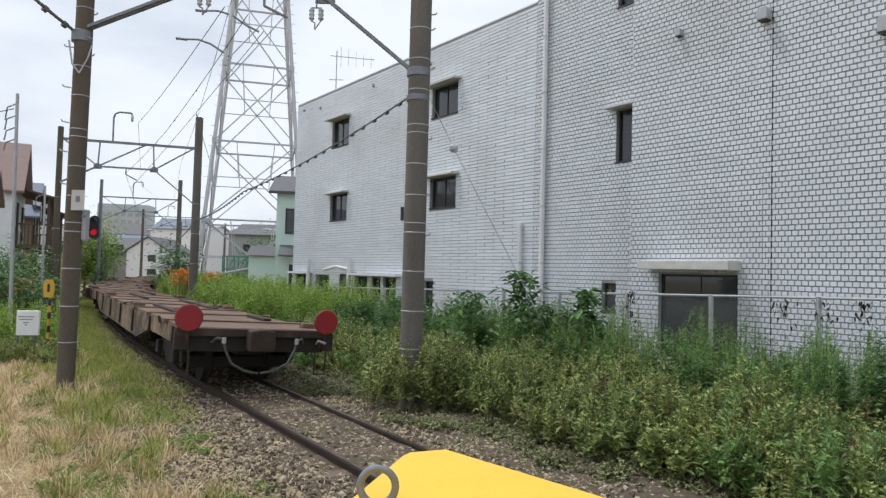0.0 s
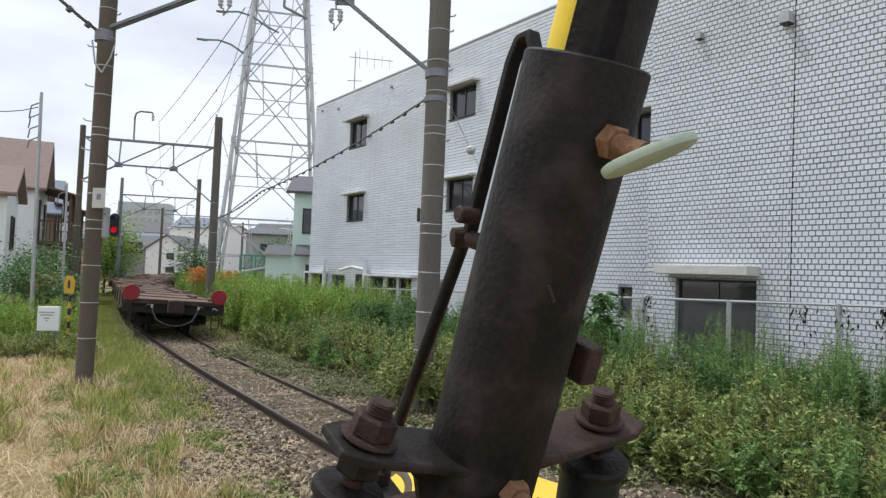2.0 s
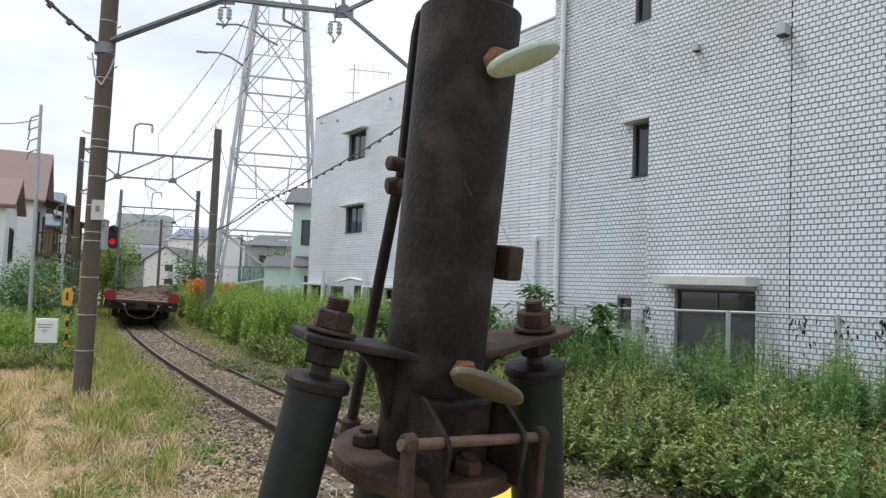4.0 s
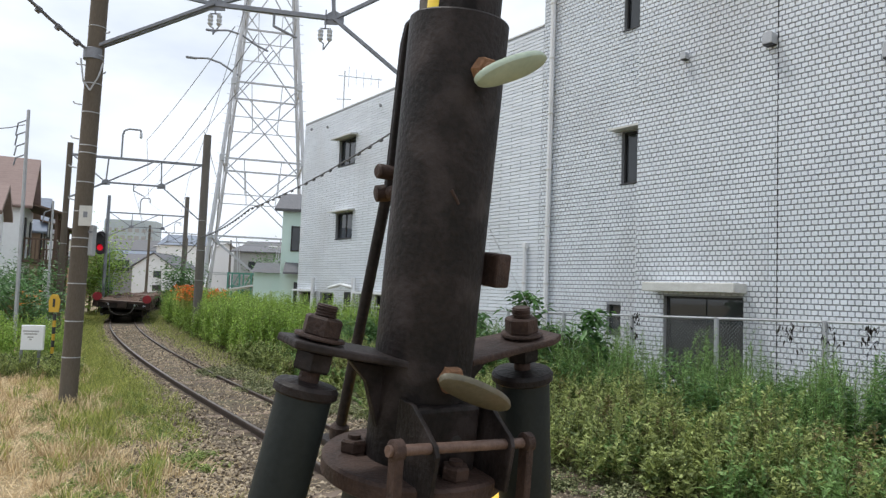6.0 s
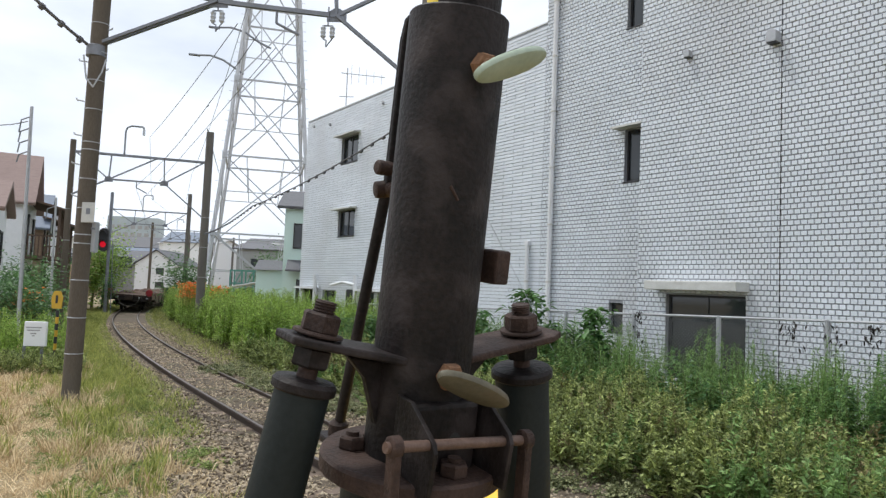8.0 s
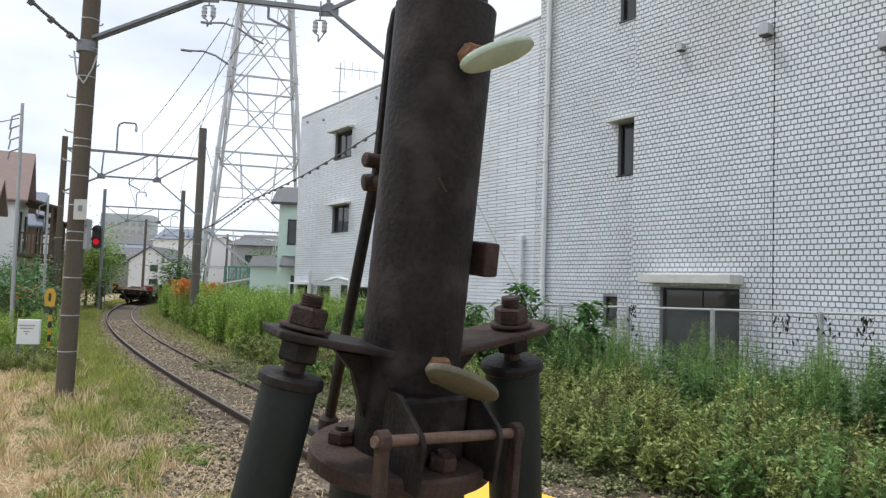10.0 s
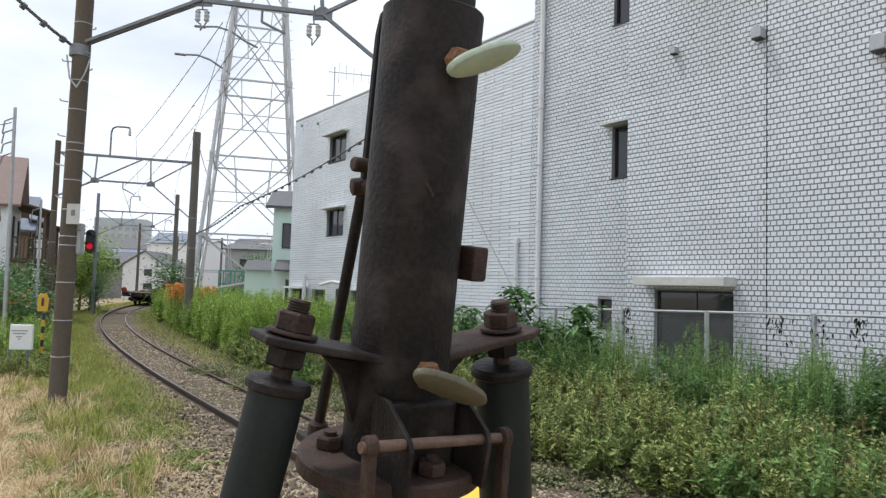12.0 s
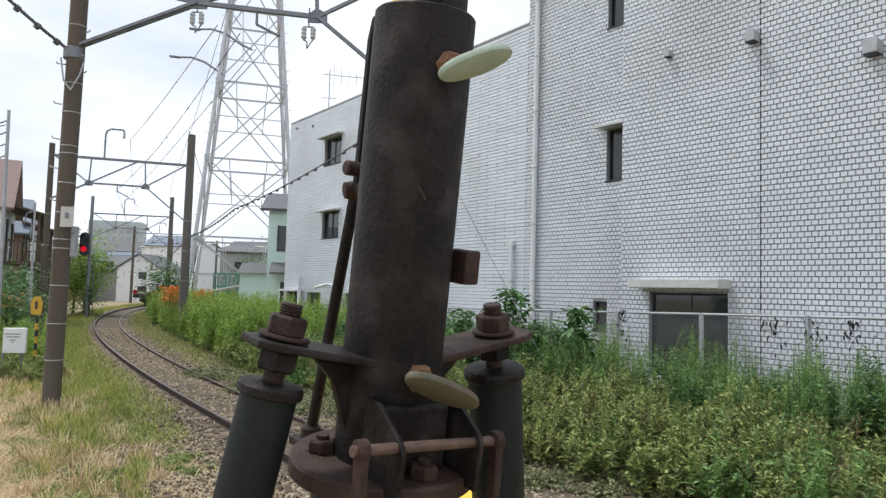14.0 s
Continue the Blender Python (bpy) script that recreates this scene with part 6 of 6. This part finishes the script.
def hills():
    v, f = [], []
    n = 90
    rng = np.random.default_rng(4)
    for k in range(n):
        az = -1.25 + 1.6 * k / (n - 1)
        x, y = 620 * math.sin(az), 620 * math.cos(az)
        hgt = 17 + 5 * math.sin(k * 0.31) + 3 * math.sin(k * 0.83 + 1) + rng.uniform(-1.2, 1.2)
        v += [(x, y, -2), (x, y, hgt), (x * 1.2, y * 1.2, hgt * 1.25), (x * 1.3, y * 1.3, -2)]
    for k in range(n - 1):
        for i in range(3):
            a = 4 * k + i
            f.append((a, a + 4, a + 5, a + 1))
    tagged(np_mesh("backdrop", v, f, M_FARGREEN), "wooded hills behind the town, coloured pale for haze", "hills", kind="structure")


hills()


# ---- signal, signs and poles beside the line ----
def signal(x, y):
    s = thing("railway_signal", "black colour-light signal showing red on a dark post", "signal", pose(x, y, 0, 0, 0, 0))
    part("post", rod(bmesh.new(), (0.25, 0.1, GZ), (0.22, 0.1, 7.1), 0.09, n=12), M_STEEL, s, smooth=True)
    out = [(0.27 * math.cos(t), (0.42 if math.sin(t) > 0 else -0.42) + 0.27 * math.sin(t)) for t in [2 * math.pi * k / 24 for k in range(24)]]
    hd = part("head", prism(bmesh.new(), out, 0.12, Matrix.Translation((0, -0.03, 4.25)) @ pose(0, 0, 0, 90, 0, 0)), M_BLACK, s, "black oval backing board")
    for z, m in ((4.55, M_BLACK), (3.97, M_REDLAMP)):
        l = part("lamp", lathe(bmesh.new(), [(0.18, 0), (0.18, 0.02)], 20, Matrix.Translation((0, -0.155, z)) @ pose(0, 0, 0, 90, 0, 0)), m, hd)
        bmh = bmesh.new()
        for k in range(10):
            t0, t1 = radians(20 + 14 * k), radians(20 + 14 * (k + 1))
            box(bmh, (0.075, 0.2, 0.012), (0.24 * math.cos((t0 + t1) / 2), -0.26, z + 0.24 * math.sin((t0 + t1) / 2)), pose(0, 0, 0, 0, 90 - math.degrees((t0 + t1) / 2), 0))
        part("visor", bmh, M_BLACK, hd)
    part("ladder", tube_path(bmesh.new(), [(0.5, 0.3, GZ), (0.4, 0.2, 4.2)], 0.025), M_STEEL, s)


signal(-20.5, 40.0)


def sign_post():
    s = thing("warning_post", "yellow warning board on a black and yellow striped post", "sign", pose(-8.9, 15.5, 0, 0, 0, 0))
    for k in range(9):
        part("stripe", rod(bmesh.new(), (0, 0, GZ + 0.15 * k), (0.003, 0, GZ + 0.15 * (k + 1)), 0.035, n=12), M_SIGN if k % 2 else M_BLACK, s)
    bd = part("board", prism(bmesh.new(), [(-0.11, -0.16), (0.11, -0.16), (0.13, 0.1), (0.07, 0.24), (-0.07, 0.24), (-0.13, 0.1)], 0.03, Matrix.Translation((0, -0.03, 1.45)) @ pose(0, 0, 0, 90, 0, 0), bevel=0.005), M_SIGN, s, "faded yellow warning board")
    part("mark", box(bmesh.new(), (0.05, 0.01, 0.18), (0, -0.066, 1.5)), M_BLACK, bd)


sign_post()


def white_sign():
    s = thing("white_sign", "white enamel notice board low in the weeds", "sign", pose(-9.1, 15.0, 0, 0, 0, 12))
    b = part("board", box(bmesh.new(), (0.45, 0.10, 0.54), (0.04, 0, 0.74), bevel=0.012), M_WHITE, s)
    for z, w in ((0.88, 0.32), (0.82, 0.26), (0.75, 0.12), (0.70, 0.05)):
        part("text_bar", box(bmesh.new(), (w, 0.006, 0.028), (0.01, -0.052, z)), M_GREYW, b)
    for x in (-0.18, 0.18):
        part("leg", box(bmesh.new(), (0.05, 0.05, 0.6), (x, 0.02, 0.18)), M_STEEL, s)


white_sign()
for x, y, z, r, ln, lab in ((-12.6, 20.0, 7.05, 0.06, (-0.12, 0), "pale grey steel utility pole by the houses"), (-14.05, 24.0, 4.8, 0.045, (-0.08, 0), "thin grey steel pole beside a hedge")):
    p = pole("utility_pole", x, y, z, r, r * 0.75, ln, M_GALV, lab)
    for k in range(4 if z > 6 else 1):
        part("fitting", tube_path(bmesh.new(), [(ln[0], 0, z - 0.3 - 0.35 * k), (ln[0] - 0.25, -0.05, z - 0.42 - 0.35 * k), (ln[0] - 0.3, -0.05, z - 0.8 - 0.3 * k)], 0.02), M_STEEL, p)


def green_frame():
    g = thing("steel_stair_frame", "sea-green steel stair frame near the pylon", "steel frame", pose(-13.4, 45.0, 0, 0, 0, 8))
    for x in (-1.1, -0.35, 0.4, 1.15):
        for y in (0, 1.6):
            part("post", bar(bmesh.new(), (x, y, GZ), (x, y, 2.9), 0.09, 0.09), M_GREENST, g)
    for z in (1.3, 2.0, 2.85):
        for y in (0, 1.6):
            part("rail", bar(bmesh.new(), (-1.1, y, z), (1.15, y, z), 0.08, 0.08), M_GREENST, g)
    for x in (-1.1, -0.35, 0.4):
        part("brace", bar(bmesh.new(), (x, 0, 1.3), (x + 0.75, 0, 2.85), 0.06, 0.06), M_GREENST, g)
    part("platform", box(bmesh.new(), (2.3, 1.6, 0.08), (0, 0.8, 2.0)), M_GREENST, g)


green_frame()
lt = thing("lean_to_roof", "white lean-to roof on thin posts by the mint house", "roof", pose(-11.3, 38.5, 0, 0, 0, 8))
part("sheet", box(bmesh.new(), (3.4, 2.4, 0.07), (0, 0, 2.0), pose(0, 0, 0, 0, -12, 0)), M_WHITE, lt)
for x, z in ((-1.5, 1.68), (1.5, 2.3)):
    for y in (-1.0, 1.0):
        part("post", bar(bmesh.new(), (x, y, GZ), (x, y, z), 0.06, 0.06), M_GALV, lt)
ae = thing("roof_aerial", "thin television aerial on the roof edge", "aerial", wall_at(10.6, -1.2, ROOF - 0.4) and Matrix.Translation(wall_at(10.6, -1.2, ROOF - 0.4)))
part("mast", rod(bmesh.new(), (0, 0, 0), (0, 0, 3.0), 0.025), M_GALV, ae)
part("boom", bar(bmesh.new(), (-0.3, 0, 2.75), (1.8, 0, 2.6), 0.03, 0.03), M_GALV, ae)
for k in range(5):
    part("element", bar(bmesh.new(), (0.2 + 0.36 * k, 0, 2.2 + 0.1 * (k % 2)), (0.2 + 0.36 * k, 0, 3.2 - 0.12 * k), 0.018, 0.018), M_GALV, ae)
part("crossbar", bar(bmesh.new(), (-0.35, 0, 1.6), (0.35, 0, 1.6), 0.03, 0.03), M_GALV, ae)


# ---- trees, hedge and flowers along the curve ----
def tree(x, y, h, spread, label, mat, n=1500, name="tree", leaf=0.22):
    t = thing(name, label, "tree", pose(x, y, GZ))
    rng = np.random.default_rng(int(abs(x * 13 + y)) + 1)
    bm = bmesh.new()
    rod(bm, (0, 0, 0), (0.05, 0, h * 0.5), 0.10, 0.06, 8)
    tips = []
    for k in range(7):
        a = k * 0.9 + rng.uniform(0, 0.5)
        q = Vector((math.cos(a) * spread * 0.55, math.sin(a) * spread * 0.55, h * rng.uniform(0.5, 0.92)))
        rod(bm, (0.03, 0, h * rng.uniform(0.25, 0.5)), q, 0.045, 0.015, 6)
        tips.append(q)
    part("trunk", bm, M_STEM, t)
    c = np.array([tips[i] for i in rng.integers(0, 7, n)]) + rng.normal(0, 1, (n, 3)) * np.array([spread * 0.34, spread * 0.34, h * 0.24])
    c[:, 2] = np.clip(c[:, 2], 0.1 * h, None)
    v, f = leaf_quads(rng, c, n, leaf, leaf * 0.5, up=0.1)
    part_ob = np_mesh("crown", v, f, mat, t)
    return t


tree(-22.4, 44.0, 3.9, 1.5, "young green tree behind the signal", M_GOLD, 4200)
tree(-20.3, 40.35, 1.9, 0.45, "green ivy climbing the signal post", M_DARKLEAF, 700, name="ivy", leaf=0.15)
tree(-24.4, 46.5, 3.4, 1.6, "bushy green tree by the line", M_DARKLEAF, 2200)
tree(-15.6, 40.0, 3.1, 1.3, "dark green bushy tree beside the line", M_DARKLEAF, 2600)
tree(-15.0, 60.0, 4.2, 2.2, "dark tree at the foot of the pylon", M_DARKLEAF, 2200)
tree(-18.5, 78.0, 5.0, 3.0, "broad dark tree before the long grey building", M_DARKLEAF, 2200, leaf=0.35)
tree(-12.4, 46.5, 3.2, 1.4, "dark tree behind the steel frame", M_DARKLEAF, 1800)
tree(-13.3, 21.2, 1.7, 1.1, "dark garden hedge in front of the house", M_DARKLEAF, 2600, name="hedge", leaf=0.14)
tree(-15.4, 24.6, 2.1, 1.4, "dark garden hedge in front of the house", M_DARKLEAF, 2400, name="hedge", leaf=0.14)
tree(-18.2, 29.6, 2.3, 1.6, "dark garden hedge in front of the house", M_DARKLEAF, 2400, name="hedge", leaf=0.16)


def more_plants():
    rng = np.random.default_rng(41)
    # orange day lilies by the far mast and by the houses
    for n, x0, y0, sx, sy, z0, z1 in ((170, -10.75, 28.2, 0.24, 0.3, 1.35, 1.95), (110, -9.55, 28.2, 0.17, 0.25, 1.35, 1.85), (60, -14.3, 23.2, 0.22, 0.3, 1.0, 1.6)):
        p = np.stack([rng.normal(x0, sx, n), rng.normal(y0, sy, n), rng.uniform(z0, z1, n)], 1)
        v, f = leaf_quads(rng, np.repeat(p, 5, 0), n * 5, 0.10, 0.05, up=0.5)
        ob = tagged(np_mesh("day_lilies", v, f, M_ORANGE), "orange flowers above the green weeds", "flowers", kind="stuff")
        v = np.stack([p - [0.006, 0, 0], p + [0.006, 0, 0], p - [-0.006, 0, 0.4], p - [0.006, 0, 0.4]], 1).reshape(-1, 3)
        np_mesh("stalks", v, np.arange(4 * n).reshape(-1, 4), M_GRASS, ob)
    q = np.stack([rng.normal(-10.0, 0.55, 34), rng.normal(28.0, 0.7, 34), np.full(34, GZ)], 1)
    q = q[keep_clear(q)]
    bushes("weeds", rng, q, rng.uniform(1.0, 1.45, len(q)), rng.uniform(0.25, 0.45, len(q)), 9, 34, 0.14, 0.03, M_GOLD, "green leaves under the orange flowers", "weeds", up=0.5)
    q = np.stack([rng.normal(-14.2, 0.5, 22), rng.normal(23.0, 0.5, 22), np.full(22, GZ)], 1)
    bushes("weeds", rng, q, rng.uniform(0.7, 1.2, 22), rng.uniform(0.25, 0.45, 22), 9, 30, 0.14, 0.03, M_GOLD, "green leaves under the orange flowers", "weeds", up=0.5)
    # tall rough growth left of the line, by the sign
    # the verge stays low right of a line from the near mast to the bend
    verge = lambda q: q[:, 0] < -0.552 * q[:, 1]
    p, s, o = scatter_line(rng, 900, 6, 16, -9.5, -5.2)
    p = p[verge(p)]
    h = rng.uniform(0.35, 1.05, len(p))
    stems_to_mesh("goldenrod", rng, p, h, 34, 0.13, 0.026, 0.10, M_MUG, "mixed tall weeds round the warning post", "weeds", up=0.7)
    p, s, o = scatter_line(rng, 1800, 12, 50, -11.0, -3.2)
    p = p[verge(p)]
    stems_to_mesh("weeds", rng, p, rng.uniform(0.3, 0.95, len(p)), 30, 0.15, 0.035, 0.12, M_GOLD, "green weeds between the line and the houses", "weeds", up=0.7)
    # rough growth at the feet of the two signs
    p = np.stack([rng.uniform(-11.0, -7.75, 330), rng.uniform(14.35, 15.6, 330), np.full(330, GZ)], 1)
    p = p[p[:, 0] < -0.535 * p[:, 1]]
    plumes("weeds", rng, p, rng.uniform(0.22, 0.56, len(p)), 34, 0.14, 0.035, M_MUG, "low weeds round the feet of the signs", 0.10, 0.1, 0.7)
    p = np.stack([rng.uniform(-12.4, -8.9, 260), rng.uniform(15.8, 18.0, 260), np.full(260, GZ)], 1)
    p = p[p[:, 0] < -0.555 * p[:, 1]]
    plumes("goldenrod", rng, p, rng.uniform(0.7, 1.3, len(p)), 60, 0.17, 0.036, M_GOLD, "tall green weeds behind the signs", 0.12, 0.1, 0.7)
    # growth inside the curve
    p, s, o = scatter_line(rng, 1300, 33, 80, 2.3, 7.0)
    p = p[keep_clear(p)]
    stems_to_mesh("goldenrod", rng, p, rng.uniform(0.9, 1.6, len(p)), 36, 0.17, 0.05, 0.12, M_GOLD, "green weeds on the inside of the curve", "weeds", up=0.5)
    p, s, o = scatter_line(rng, 500, 45, 85, -9.0, -2.6)
    p = p[verge(p)]
    stems_to_mesh("weeds", rng, p, rng.uniform(0.2, 0.6, len(p)), 24, 0.18, 0.05, 0.12, M_MUG, "low weeds outside the curve", "weeds", up=0.6)
    # broad-leaved sapling shrubs that stand over the fence
    for x, y, h, n in ((1.55, 13.6, 2.25, 420), (2.75, 13.0, 1.95, 380), (0.6, 14.2, 1.8, 300), (2.1, 13.2, 1.6, 300)):
        c = np.array([x, y, GZ]) + np.stack([rng.normal(0, 0.30, n), rng.normal(0, 0.30, n), h * rng.uniform(0.3, 1.0, n) ** 0.8], 1) * np.array([1, 1, 1])
        c[:, :2] = np.array([x, y]) + (c[:, :2] - np.array([x, y])) * (1.25 - 0.8 * (c[:, 2:3] - GZ) / h)
        v, f = leaf_quads(rng, c, n, 0.20, 0.085, up=-0.1)
        s = thing("sapling", "broad-leaved dark sapling standing over the fence", "shrub", Matrix.Translation((0, 0, 0)))
        np_mesh("foliage", v, f, M_DARKLEAF, s)
        part("stem", rod(bmesh.new(), (x, y, GZ), (x + 0.03, y, h * 0.92), 0.018, 0.006, 6), M_STEM, s)
    # creeper on the fence top
    n = 240
    cl = rng.choice([-13.6, -13.0, -12.3, -14.6, -15.2, -9.0, -7.7], n)
    u = cl + rng.normal(0, 0.09, n)
    z = 1.80 - np.abs(rng.normal(0, 0.28, n))
    c = np.stack([W0.x + WU.x * u + WN.x * 1.63, W0.y + WU.y * u + WN.y * 1.63, z], 1)
    v, f = leaf_quads(rng, c, n, 0.10, 0.04, up=-1.0)
    tagged(np_mesh("creeper", v, f, M_UNDER), "withered dark creeper hanging on the fence", "creeper", kind="stuff")


more_plants()


# ---- movement ----
TRAIN_S0, TRAIN_V = -0.52, 4.43
# seconds, turn about x, y, z in degrees, place of the tube's foot
GATE_ROWS = [(0, 26.27, 37.7, -7.3, 0.0231, 0.8427, 1.1343),
             (0.3, 22.6, 32.82, -6.24, 0.0418, 0.85, 1.2247),
             (0.55, 19.58, 28.8, -5.36, 0.0511, 0.8604, 1.2995),
             (0.8, 16.66, 24.91, -4.52, 0.055, 0.8744, 1.3719),
             (1.0, 15.33, 21.57, -2.59, 0.06, 0.901, 1.4382),
             (1.2, 13.0, 18.25, -4.27, 0.0467, 0.8715, 1.493),
             (1.5, 11.28, 14.17, -4.14, 0.0379, 0.8837, 1.571),
             (1.8, 10.37, 9.65, -2.82, 0.0256, 0.9017, 1.6447),
             (2.0, 7.86, 7.55, -2.83, 0.0127, 0.9084, 1.6834),
             (2.1, 7.08, 6.04, -1.68, 0.0128, 0.9346, 1.7046),
             (2.5, 2.25, 2.94, -1.77, -0.0139, 0.9607, 1.7635),
             (2.7, 1.31, 1.73, -0.34, -0.0261, 0.9926, 1.7758),
             (3.0, 0.36, 0.47, -0.09, -0.0353, 1.0034, 1.795),
             (3.4, 0.0, 0.0, 0.0, -0.0389, 1.0075, 1.8021),
             (14, 0.0, 0.0, 0.0, -0.0389, 1.0075, 1.8021)]


def motions():
    for k, w in enumerate(WAGONS):
        rows = []
        for i in range(29):
            t = i * 0.5
            s = TRAIN_S0 + TRAIN_V * t - 0.56 * max(t - 7.0, 0.0) - 0.14 * max(1.0 - abs(t - 7.0), 0.0) ** 2 + k * 20.3
            ax, ay, _ = line(s + 2.3)
            bx, by, _ = line(s + 17.3)
            d = Vector((bx - ax, by - ay, 0)).normalized()
            yaw = math.degrees(math.atan2(d.y, d.x)) - 90
            rows.append((t, pose(ax - 2.3 * d.x, ay - 2.3 * d.y, 0.012, 0, 2.6, yaw)))
        walk(w, rows)
    rows = []
    base = ARM_M.to_3x3().to_4x4()
    for t, wx, wy, wz, x, y, z in GATE_ROWS:
        w = Vector((wx, wy, wz))
        turn = Matrix.Rotation(radians(w.length), 4, w.normalized()) if w.length > 0 else Matrix()
        rows.append((t, Matrix.Translation((x, y, z)) @ turn @ base))
    walk(ARM, rows)


motions()
